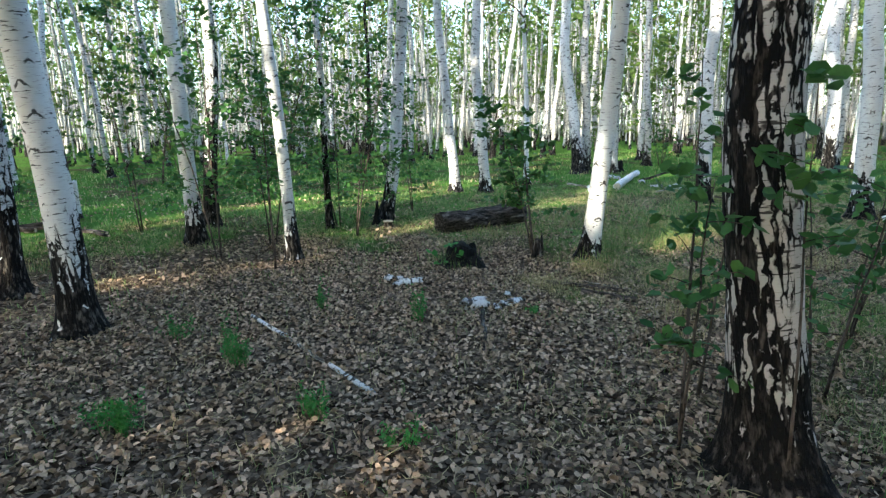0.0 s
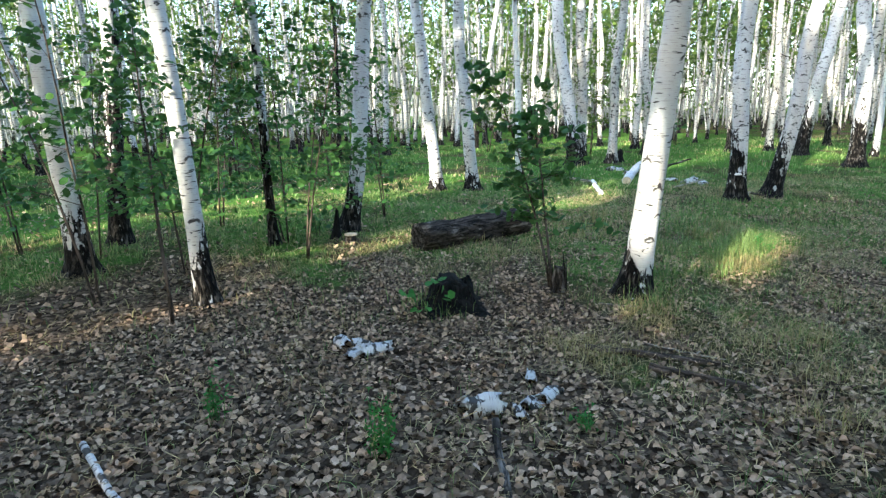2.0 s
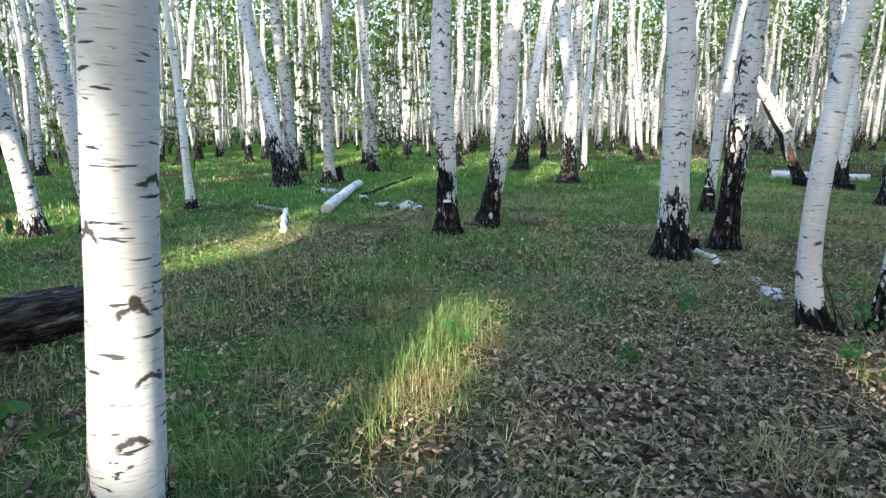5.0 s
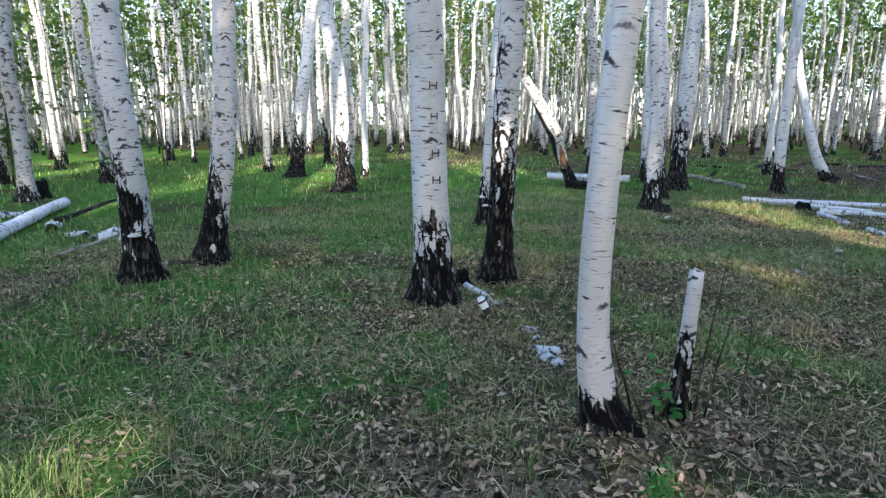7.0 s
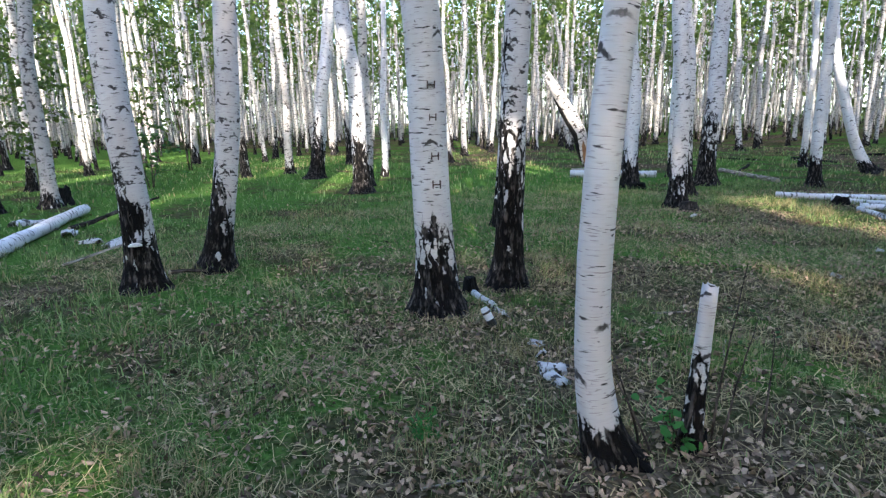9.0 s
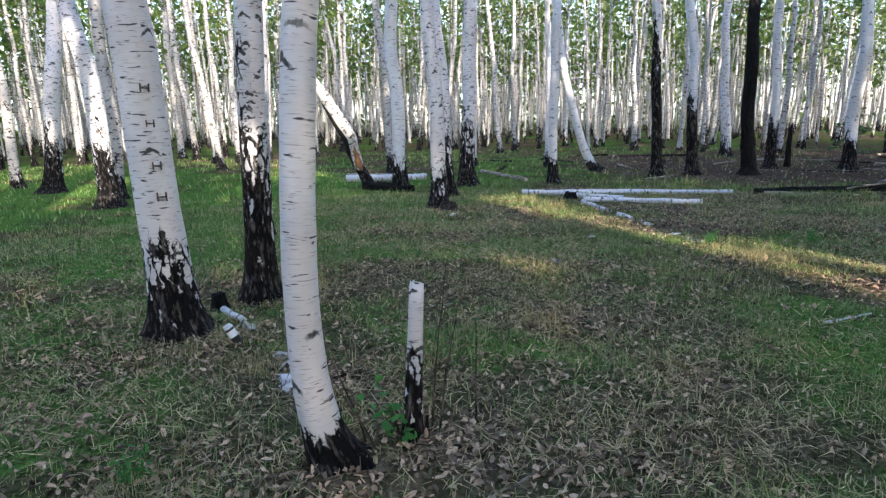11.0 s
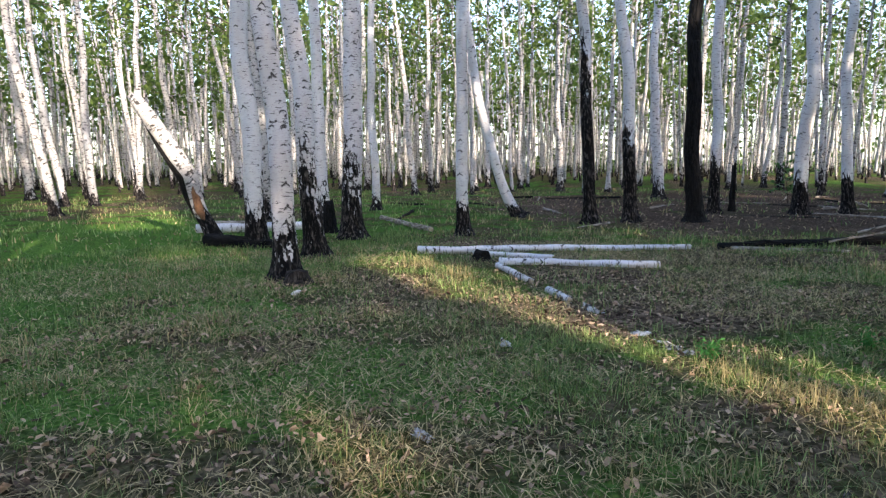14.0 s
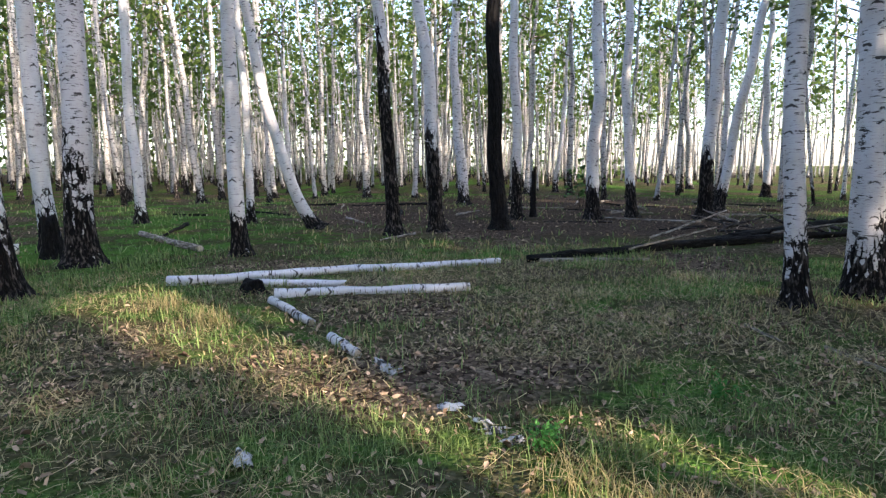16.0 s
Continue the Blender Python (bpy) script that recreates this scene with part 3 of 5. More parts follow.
# the burnt stand
birch(17.15, 8.42, 0.024, 0.010, 0.100, soot=FIRE(0.62), label="white birch charred black up to the knee")
birch(20.95, 8.09, -0.03, 0.17, 0.110, soot=FIRE(0.4), bend=(-0.05, 0.5, 0.8), label="birch with a strongly curved charred foot")
birch(22.17, 9.95, -0.003, 0.010, 0.080, dark=0.4, label=SLIM, leaves=500)
birch(19.91, 6.36, -0.006, 0.074, 0.120, soot=FIRE(3.3), label="birch burnt black to above head height")
birch(20.40, 5.55, -0.001, 0.068, 0.125, soot=FIRE(1.9), label="birch with a burnt and split lower trunk")
birch(28.51, 4.75, -0.001, 0.057, 0.160, dark=0.5, mat=M_SCARRED, label=SCAR)
birch(20.86, 4.21, 0.001, 0.053, 0.150, mat=M_CHAR, rough=0.2, label="tall tree trunk burnt wholly black", leaves=250)
birch(23.09, 3.59, 0.015, 0.02, 0.115, soot=FIRE(1.3), label=CHARRED)
birch(23.14, 1.67, 0.004, 0.015, 0.145, soot=FIRE(0.8), label=CHARRED)
birch(23.57, 0.54, 0.029, 0.06, 0.114, soot=FIRE(0.9), label=CHARRED)
birch(23.01, -1.07, 0.005, -0.02, 0.152, soot=FIRE(1.5), label="thick birch with a broad charred foot")
birch(25.55, -2.6, -0.048, -0.14, 0.129, soot=FIRE(0.7), label="leaning birch with a charred foot")
birch(33.26, -8.28, 0.040, 0.03, 0.144, soot=FIRE(0.6), label=CHARRED)
birch(14.05, 2.05, 0.052, 0.06, 0.088, dark=0.6, mat=M_SCARRED, label="scarred birch with a blackened foot")
birch(14.52, 1.07, 0.037, 0.020, 0.150, dark=0.45, mat=M_SCARRED, label="thick white birch with black chevron scars")
birch(47.22, -9.04, 0.023, 0.06, 0.144, label=SLIM, mat=M_FAR)
birch(40.85, -8.24, 0.030, 0.072, 0.144, label=SLIM, mat=M_FAR)

# on the sunny side, behind the walker: unseen birches added to shade the ground
for x, y in ((-11, -7.2), (-13.2, -9.6), (-15.6, -12.4), (-9.6, -5.0), (-12.4, -6.6), (1.6, -3.4), (5.2, -2.2), (-2.8, -4.8), (7.6, -1.2), (-5.6, -4.2), (-7.6, -7.4), (-10.5, -10.2), (-4.6, -7.6), (-1.0, -7.4), (2.4, -6.2)):
    birch(x, y, 0.0, 0.0, 0.14, leaves=1300, sides=9, leaf=(0.42, 0.62), label=SLIM, mat=M_FAR)

# ---- the wood all round ----
WALK_LINE = [(-0.6, -0.8), (-0.5, 1.5), (0.5, 2.9), (2.3, 4.9), (3.6, 5.1), (5.5, 5.0), (7.2, 5.4), (8.8, 5.4)]


def beside_walk(x, y):
    return min(math.hypot(x - a, y - b) for a, b in WALK_LINE)


def hidden_side(x, y):
    """The side of the wood at the walker's back, from which the sun comes, and the far left."""
    back = y < -2.6 + 0.62 * x and (x - 8.8) * -0.63 - (y - 5.4) * 0.777 > 2.2
    left = (x + 0.8) * 0.68 + (y - 0.3) * 0.73 < -1.6
    return back or left


rng = np.random.RandomState(11)
near_wood, far_wood = [], []
taken = np.full((6000, 2), 1e6)
taken[:len(TREES)] = TREES
count = len(TREES)
for attempt in range(90000):
    a, d = rng.uniform(0, 6.283), math.sqrt(rng.uniform(0, 1)) * 92
    x, y = 8 + d * math.cos(a), 6 + d * math.sin(a)
    w = beside_walk(x, y)
    behind = hidden_side(x, y)
    if w < 3.0 or (not behind and w < 22) or (behind and w > 46):
        continue
    if x > 30 and -34 < y < -4 + (x - 30) * 0.05 and rng.uniform() < 0.45:
        continue        # the wood thins out towards a clearing
    if 5.55 < a < 5.9 and d > 26 and rng.uniform() < 0.62:
        continue        # a bright clearing
    gap = 2.5 if behind else 1.6 if w < 30 else 1.2
    if ((taken[:count] - (x, y)) ** 2).sum(1).min() < gap * gap:
        continue
    taken[count] = x, y
    count += 1
    (near_wood if w < 30 and len(near_wood) < 230 else far_wood).append((x, y, behind))
    if len(far_wood) > 3100:
        break
# unseen trees behind get more and outsized leaves, added to block the sun
for x, y, behind in near_wood:
    birch(x, y, rng.normal(0, 0.04), rng.normal(0, 0.04), rng.uniform(0.055, 0.125), dark=rng.uniform(0.2, 0.9), mat=M_SCARRED if rng.uniform() < 0.25 else M_FAR,
          label=SLIM if rng.uniform() < 0.5 else SCAR, leaves=1000 if behind else 560, sides=9, leaf=(0.42, 0.62) if behind else (0.13, 0.24))


def far_birches(rows):
    rs = np.random.RandomState(3)
    V, F, B, D, lines, at = [], [], [], [], [], []
    sides, n = 5, 0
    hs = np.array([0, 0.25, 0.8, 2.5, 5.0, 8.0, 12.0, 15.5])
    ring = np.arange(sides) * 6.283 / sides
    for x, y, behind in rows:
        r, lx, ly = 0.045 + 0.075 * rs.uniform(0, 1) ** 1.5, rs.normal(0, 0.04), rs.normal(0, 0.04)
        top = rs.uniform(0.85, 1.15)
        z0 = float(ground_z(x, y)) - 0.1
        phase, amp = rs.uniform(0, 6.28), rs.uniform(0, 0.18)
        foot, off = rs.uniform(0.15, 0.9), rs.uniform(0, 40)
        for h in hs:
            q = r * (1 + 0.5 * math.exp(-h / 0.2) - 0.9 * (h / 15.5) ** 1.3) + 0.004
            cx, cy = x + lx * h + amp * math.sin(h * 0.5 + phase), y + ly * h + amp * math.cos(h * 0.45 + phase)
            V.append(np.stack([cx + q * np.cos(ring), cy + q * np.sin(ring), np.full(sides, z0 + h * top)], -1))
            B.append(np.stack([q * np.cos(ring) + off, q * np.sin(ring), np.full(sides, h * top)], -1))
            D.append(np.full(sides, 1 - h / foot))
        i, j = np.meshgrid(np.arange(len(hs) - 1), np.arange(sides), indexing="ij")
        k = (j + 1) % sides
        F.append(np.stack([n + i * sides + j, n + i * sides + k, n + (i + 1) * sides + k, n + (i + 1) * sides + j], -1).reshape(-1, 4))
        n += len(hs) * sides
        axis = lambda s: np.array([lx * s, ly * s, s])
        ln, pts = crown_points(rs, axis, 15.5 * top, rs.uniform(2.4, 5.0) if x < 14 else rs.uniform(3.8, 6.5), rs.uniform(1.3, 2.1), 92 if y > 12 and x < 6 else 134, 12)
        at.append(pts + np.array([x, y, z0]))
        lines += [l + np.array([x, y, z0]) for l in ln[:1]]
    me = smooth(poly_mesh("far_birch_trunks", np.concatenate(V), np.concatenate(F), attrs=(("bark", "FLOAT_VECTOR", np.concatenate(B)), ("dark", "FLOAT", np.concatenate(D)))))
    tagged(part("far_birch_trunks", me, M_FAR), "crowd of far white birch trunks", "forest", kind="stuff")
    tagged(part("far_limbs", join_tubes("far_limbs", lines, 0.03, 0.008, 3), M_TWIG), "thin limbs of the far birches", "forest", kind="stuff")
    at = np.concatenate(at)
    at = at[~sunlit(at)]
    tagged(part("far_canopy", leaves_mesh("far_canopy", at, rs.uniform(0.24, 0.46, len(at)), rs, 0.2), M_CROWN), "green leaves of the far birch wood", "forest", kind="stuff")


far_birches(far_wood)


# ---- grass and litter ----


def scatter(rs, n, box, keep):
    """n places in box = (x0, x1, y0, y1), each kept with the chance keep(x, y)."""
    x, y = rs.uniform(box[0], box[1], n), rs.uniform(box[2], box[3], n)
    ok = rs.uniform(0, 1, n) < keep(x, y)
    return x[ok], y[ok]


def trail_distance(x, y):
    d = np.full(np.shape(x), 1e9)
    for (ax, ay), (bx, by) in zip(WALK_LINE[:-1], WALK_LINE[1:]):
        t = np.clip(((x - ax) * (bx - ax) + (y - ay) * (by - ay)) / ((bx - ax) ** 2 + (by - ay) ** 2), 0, 1)
        d = np.minimum(d, np.hypot(x - ax - t * (bx - ax), y - ay - t * (by - ay)))
    return d


def blades(name, x, y, h, w, rs, lie=0.45):
    """Bent grass blades: a base quad and a tip."""
    n = len(x)
    a = rs.uniform(0, 6.283, n)
    d = np.stack([np.cos(a), np.sin(a), np.zeros(n)], -1)
    s = np.stack([-np.sin(a), np.cos(a), np.zeros(n)], -1) * (w / 2)[:, None]
    o = np.stack([x, y, ground_z(x, y) - 0.005], -1)
    lean = rs.uniform(0.05, 1.0, n) * lie
    up = np.array([0, 0, 1.0])
    mid = o + d * (h * lean * 0.45)[:, None] + up * (h * 0.6 * (1 - 0.3 * lean))[:, None]
    tip = o + d * (h * lean * 1.35)[:, None] + up * (h * (1 - 0.55 * lean))[:, None]
    V = np.stack([o - s, o + s, mid + s * 0.75, mid - s * 0.75, tip], 1).reshape(-1, 3)
    b = np.arange(n)[:, None] * 5
    return poly_mesh(name, V, b + [0, 1, 2, 3], b + [3, 2, 4])


def grass():
    rs = np.random.RandomState(21)
    straw_x, straw_y = [], []
    dry = lambda x, y: np.clip(0.30 - 0.25 * soft(greenness(x, y), 0.7, 1.0) + 0.45 * field(x + 7, y, 1.3) + 0.2 * field(x, y + 4, 0.45), 0.03, 0.9)
    for name, n, box, lo, hi, hgt, wid, gain in (
            ("near_grass", 760000, (-6, 14, -1, 12), -1, 3.6, (0.035, 0.125), (0.003, 0.006), 1.0),
            ("middle_grass", 600000, (-12, 22, -4, 17), 3.4, 9.5, (0.05, 0.155), (0.006, 0.012), 1.0),
            ("far_grass", 190000, (-26, 40, -16, 34), 9.2, 26, (0.08, 0.20), (0.014, 0.03), 0.9)):
        def keep(x, y):
            t = trail_distance(x, y)
            g = greenness(x, y)
            return ((t > lo) & (t < hi)) * gain * (0.10 + 0.90 * soft(g + 0.25 * field(x, y, 0.45), 0.25, 0.95)) * (0.22 + 0.78 * soft(field(x + 11, y, 0.28) + 0.5 * field(y, x, 0.9), -0.5, 0.7)) * (~(hidden_mask(x, y) & (t > 3)))
        x, y = scatter(rs, n, box, keep)
        isdry = rs.uniform(0, 1, len(x)) < dry(x, y)
        h = rs.uniform(*hgt, len(x)) * (0.8 + 0.3 * field(x, y, 0.9).clip(-0.6, 1) + 0.35 * field(x, y, 0.3).clip(-0.8, 1))
        h = h * (1 + 0.9 * np.exp(-((x - 2.9) / 1.5) ** 2 - ((y - 7.9) / 1.9) ** 2))     # the longer grass round the sunny spot
        w = rs.uniform(*wid, len(x))
        for key, sel, mat, label in ((name, ~isdry, M_GRASS, "short soft green grass"), ("dry_" + name, isdry, M_STRAW, "dry straw-coloured grass")):
            tagged(part(key, blades(key, x[sel], y[sel], h[sel], w[sel], rs, 0.95 if mat is M_GRASS else 1.15), mat), label, "grass", kind="stuff")


def hidden_mask(x, y):
    back = (y < -2.6 + 0.62 * x) & ((x - 8.8) * -0.63 - (y - 5.4) * 0.777 > 2.2)
    return back | ((x + 0.8) * 0.68 + (y - 0.3) * 0.73 < -2.2)


grass()


def litter():
    rs = np.random.RandomState(31)
    for name, n, box, lo, hi, size in (("near_leaf_litter", 200000, (-7, 14, -1, 11), -1, 4.5, (0.026, 0.052)), ("far_leaf_litter", 130000, (-12, 33, -6, 17), 4.3, 20, (0.035, 0.075))):
        def keep(x, y):
            t = trail_distance(x, y)
            return ((t > lo) & (t < hi)) * (0.14 + 0.86 * (1 - soft(greenness(x, y), 0.1, 0.7))) * (1 - 0.5 * soft(x, 2.0, 4.0) - 0.38 * soft(x, 6.0, 8.5)) * (~(hidden_mask(x, y) & (t > 3)))
        x, y = scatter(rs, n, box, keep)
        z = ground_z(x, y) + rs.uniform(0.004, 0.024, len(x))
        me = leaves_mesh(name, np.stack([x, y, z], -1), rs.uniform(*size, len(x)) * (1 - 0.25 * soft(x, 2.5, 5.0)), rs, 0.55, "leaf", 0.62, 0.45)
        tagged(part(name, me, M_LITTER), "curled brown and grey fallen leaves", "leaf litter", kind="stuff")


litter()


def matted_litter():
    """Narrow crumpled leaves matted between the grass along the walk."""
    rs = np.random.RandomState(33)
    keep = lambda x, y: (trail_distance(x, y) < 5.5) * np.clip(0.5 + 0.5 * field(x, y + 5, 0.8), 0.1, 1) * (1 - 0.6 * soft(greenness(x, y), 0.4, 0.9)) * (1 - 0.55 * soft(x, 5.0, 8.0)) * (~(hidden_mask(x, y) & (trail_distance(x, y) > 3)))
    x, y = scatter(rs, 100000, (1.0, 14.5, 1, 11), keep)
    at = np.stack([x, y, ground_z(x, y) + rs.uniform(0.006, 0.03, len(x))], -1)
    me = leaves_mesh("matted_litter", at, rs.uniform(0.025, 0.06, len(x)), rs, 0.55, "leaf", 0.42, 0.4)
    tagged(part("matted_litter", me, M_LITTER), "narrow crumpled dead leaves matted in grass", "leaf litter", kind="stuff")


matted_litter()


def undergrowth():
    """The far edge of the wood: low leafage that closes the view, open towards the clearing."""
    rs = np.random.RandomState(41)
    n = 50000
    a, d = rs.uniform(0, 6.283, n), rs.uniform(62, 104, n)
    x, y = 8 + d * np.cos(a), 6 + d * np.sin(a)
    z = 0.3 + rs.uniform(0.0, 1, n) ** 1.6 * 11
    keep = field(x, y, 7.0) + 0.6 * field(y, x + z, 3.0) > -0.6
    keep &= ~((a > 5.5) & (a < 5.95)) & ~((a > 5.4) & (a < 6.1) & (rs.uniform(0, 1, n) < 0.5)) & ~((a > 1.5) & (a < 2.7) & (rs.uniform(0, 1, n) < 0.6))
    at = np.stack([x, y, z], -1)[keep]
    tagged(part("far_undergrowth", leaves_mesh("far_undergrowth", at, rs.uniform(0.5, 1.0, len(at)), rs, 0.3), M_CROWN), "far green undergrowth at the edge of the wood", "forest", kind="stuff")


undergrowth()


def dead_grass():
    """Bent dead blades lying over the litter and between the green."""
    rs = np.random.RandomState(51)
    def keep(x, y):
        t = trail_distance(x, y)
        return ((t < 8.0)) * np.clip(0.45 + 0.55 * field(x + 3, y, 0.9), 0.1, 1) * (0.6 + 0.4 * soft(x, 0.8, 2.5)) * (0.5 + 0.6 * soft(greenness(x, y), 0.05, 0.5)) * (~(hidden_mask(x, y) & (t > 3)))
    x, y = scatter(rs, 500000, (-8, 17, -2, 14), keep)
    n = len(x)
    a = rs.uniform(0, 6.283, n)
    L, w = rs.uniform(0.04, 0.15, n), rs.uniform(0.003, 0.0065, n)
    d = np.stack([np.cos(a), np.sin(a), np.zeros(n)], -1)
    s = np.stack([-np.sin(a), np.cos(a), np.zeros(n)], -1) * (w / 2)[:, None]
    o = np.stack([x, y, ground_z(x, y) + rs.uniform(0.0, 0.02, n)], -1)
    up = np.array([0, 0, 1.0])
    arch = (L * rs.uniform(0.05, 0.35, n))[:, None] * up
    bendy = s / (w / 2)[:, None] * (L * rs.normal(0, 0.32, n))[:, None]
    mid, tip = o + d * (L * 0.5)[:, None] + arch + bendy, o + d * L[:, None] + up * rs.uniform(-0.005, 0.03, n)[:, None]
    V = np.stack([o - s, o + s, mid + s, mid - s, tip], 1).reshape(-1, 3)
    b = np.arange(n)[:, None] * 5
    tagged(part("bent_dead_grass", poly_mesh("bent_dead_grass", V, b + [0, 1, 2, 3], b + [3, 2, 4]), M_BENT), "bent dead grass lying over the litter", "grass", kind="stuff")


dead_grass()

# ---- fallen wood, stumps and snags ----


def gz(x, y):
    return float(ground_z(x, y))


def line_points(a, b, n, wob, rs):
    a, b = np.array(a, float), np.array(b, float)
    t = np.linspace(0, 1, n)[:, None]
    d = (b - a) / np.linalg.norm(b - a)
    side = np.array([-d[1], d[0], 0])
    w = np.cumsum(rs.normal(0, 1, n))
    w -= np.linspace(w[0], w[-1], n)
    return a + (b - a) * t + side * (w * wob)[:, None]


def log(name, a, b, r0, r1, mat, label, sides=14, rough=0.06, wob=0.006, dark=None, lift=(0.0, 0.0), ends=M_CUT, ragged=0.03, sink=0.2):
    """A trunk or branch lying on the ground from a to b (x, y), its ends cut or broken."""
    rs = np.random.RandomState(int(abs(a[0] * 91 + a[1] * 57) * 10) % 9999)
    n = max(6, int(math.hypot(b[0] - a[0], b[1] - a[1]) / 0.12))
    pts = line_points((a[0], a[1], gz(*a) + r0 * (1 - sink) + lift[0]), (b[0], b[1], gz(*b) + r1 * (1 - sink) + lift[1]), n, wob, rs)
    mid = pts[0].copy()
    mid[2] = gz(a[0], a[1])
    thing = new(name)
    thing.location = mid
    pts = pts - mid
    radii = np.linspace(r0, r1, n) * (1 + 0.05 * np.sin(np.linspace(0, 17, n) + a[0]))
    stem = part("stem", tube("stem", pts, radii, sides, rough, rs.uniform(0, 30), dark, 0.0, True, ragged), mat, thing)
    for end, nxt, r in ((pts[0], pts[1], radii[0]), (pts[-1], pts[-2], radii[-1])):
        d = (end - nxt) / np.linalg.norm(end - nxt)
        face = tube("end", [end - d * 0.006, end + d * 0.004, end + d * 0.007], [r * 0.93, r * 0.9, r * 0.55], sides, 0.05, rs.uniform(0, 9))
        part("end_face", face, ends, stem, "broken end of pale wood" if ends is M_CUT else "crumbling end")
    tagged(thing, label, "log" if r0 > 0.04 else "stick")
    return thing


def stump(x, y, r, h, mat, label, lean=(0, 0), hollow=True, name="tree_stump"):
    rs = np.random.RandomState(int(abs(x * 77 + y * 13) * 10) % 9999)
    ss = np.array([0, 0.04, 0.1, 0.2, 0.35, 0.55, 0.75, 0.9, 1.0]) * h
    radii = r * (0.8 + 0.75 * np.exp(-ss / (0.3 * h)) - 0.1 * ss / h)
    pts = [(lean[0] * s, lean[1] * s, s) for s in ss]
    if hollow:
        pts += [(lean[0] * h, lean[1] * h, h * 0.96), (lean[0] * h * 0.7, lean[1] * h * 0.7, h * 0.6)]
        radii = np.concatenate([radii, [radii[-1] * 0.7, radii[-1] * 0.45]])
    me = tube("stump_body", pts, radii, 22, 0.26, rs.uniform(0, 30), lambda s, a: 2.0, 0.3)
    for v in me.vertices:           # splintered rim
        if v.co.z > h * 0.85:
            v.co.z += h * 0.3 * lumps(v.co, 9, x)
    ob = new(name)
    ob.location = (x, y, gz(x, y) - 0.03)
    part("stump_body", me, mat, ob)
    tagged(ob, label, "stump")
    return ob


def splinters(parent, r, h, n, mat, seed, label=""):
    rs = np.random.RandomState(seed)
    for i in range(n):
        a = rs.uniform(0, 6.28)
        p = np.array([math.cos(a), math.sin(a), 0]) * r * rs.uniform(0.75, 1.25)
        t = p * rs.uniform(0.9, 1.1) + np.array([0, 0, h * rs.uniform(0.6, 1.2)])
        part("splinter", tube("splinter", [p, (p + t) / 2, t], [0.016, 0.011, 0.003], 5), mat, parent, label)


def snag(x, y, top, r0, r1, mat, label, dark=None, rough=0.05, ragged=0.06, sides=16, name="broken_trunk"):
    """A broken standing trunk from its foot to the point top, given from the foot."""
    t = np.linspace(0, 1, 14)
    top = np.array(top, float)
    pts = np.stack([top[0] * t ** 1.1, top[1] * t ** 1.1, top[2] * t], -1)
    radii = r0 + (r1 - r0) * t + r0 * 0.6 * np.exp(-t * top[2] / 0.12)
    ob = new(name)
    ob.location = (x, y, gz(x, y) - 0.03)
    part("stem", tube("stem", pts, radii, sides, rough, x, dark, 0.2, True, ragged), mat, ob)
    tagged(ob, label, "broken trunk")
    return ob


# the mossy stump, the old log and a cut stump in the clearing
mossy = stump(-0.20, 6.00, 0.225, 0.25, M_CHAR, "low rotten black stump with mossy sides in litter")
splinters(mossy, 0.2, 0.2, 7, M_LOG, 4)
log("fallen_log", (-0.42, 8.17), (0.99, 8.92), 0.175, 0.18, M_LOG, "thick rotting log with furrowed grey bark", sides=30, rough=0.24, ends=M_LOG, ragged=0.08)
sawn = stump(-1.28, 8.70, 0.085, 0.12, M_LOG, "low sawn stump with a pale top", hollow=False)
part("sawn_top", tube("sawn_top", [(0, 0, 0.135), (0, 0, 0.15), (0, 0, 0.155)], [0.085, 0.083, 0.06], 18, 0.05), M_CUT, sawn, "pale sawn wood")
snag(-1.5, 8.95, (0.03, 0.0, 0.42), 0.06, 0.02, M_CHAR, "dark pointed splinter of a broken trunk", None, 0.15, 0.1, 10)
cut = stump(0.80, 6.32, 0.062, 0.26, M_LOG, "small splintered cut stump beside a sapling")
splinters(cut, 0.06, 0.32, 6, M_LOG, 9)
log("fallen_branch", (-2.19, 4.10), (-1.78, 3.62), 0.018, 0.016, M_SCRAP, "white birch branch lying on brown leaves", wob=0.004)
log("fallen_branch", (-1.74, 3.56), (-1.36, 3.04), 0.012, 0.012, M_DRY, "thin pale twig half hidden in litter")
log("fallen_branch", (-1.32, 3.00), (-0.98, 2.57), 0.017, 0.020, M_SCRAP, "white birch branch lying on brown leaves", wob=0.004)
log("dead_branch", (-0.12, 4.10), (-0.20, 3.20), 0.022, 0.014, M_LOG, "dark rotten branch lying in leaves", wob=0.012)
log("dead_branch", (0.62, 4.95), (1.45, 4.60), 0.026, 0.014, M_TWIG, "dark rotten branch lying in leaves", wob=0.012, rough=0.15)
log("dead_branch", (0.92, 4.62), (1.35, 4.33), 0.03, 0.022, M_TWIG, "short dark piece of rotten wood", rough=0.2, ends=M_ROT)
log("dry_stick", (1.05, 5.02), (1.45, 4.72), 0.009, 0.006, M_DRY, "thin pale stick on dead leaves")
log("dry_stick", (1.18, 4.70), (1.50, 4.98), 0.008, 0.006, M_DRY, "thin pale stick on dead leaves")
log("dry_stick", (1.02, 5.86), (1.28, 5.72), 0.010, 0.008, M_DRY, "short pale stick at the foot of a birch")
log("dry_stick", (0.10, 5.70), (0.42, 5.55), 0.006, 0.004, M_DRY, "thin pale stick on dead leaves")
log("dry_stick", (0.82, 1.30), (1.02, 1.12), 0.012, 0.010, M_BIRCH, "white stick beside a dark trunk")
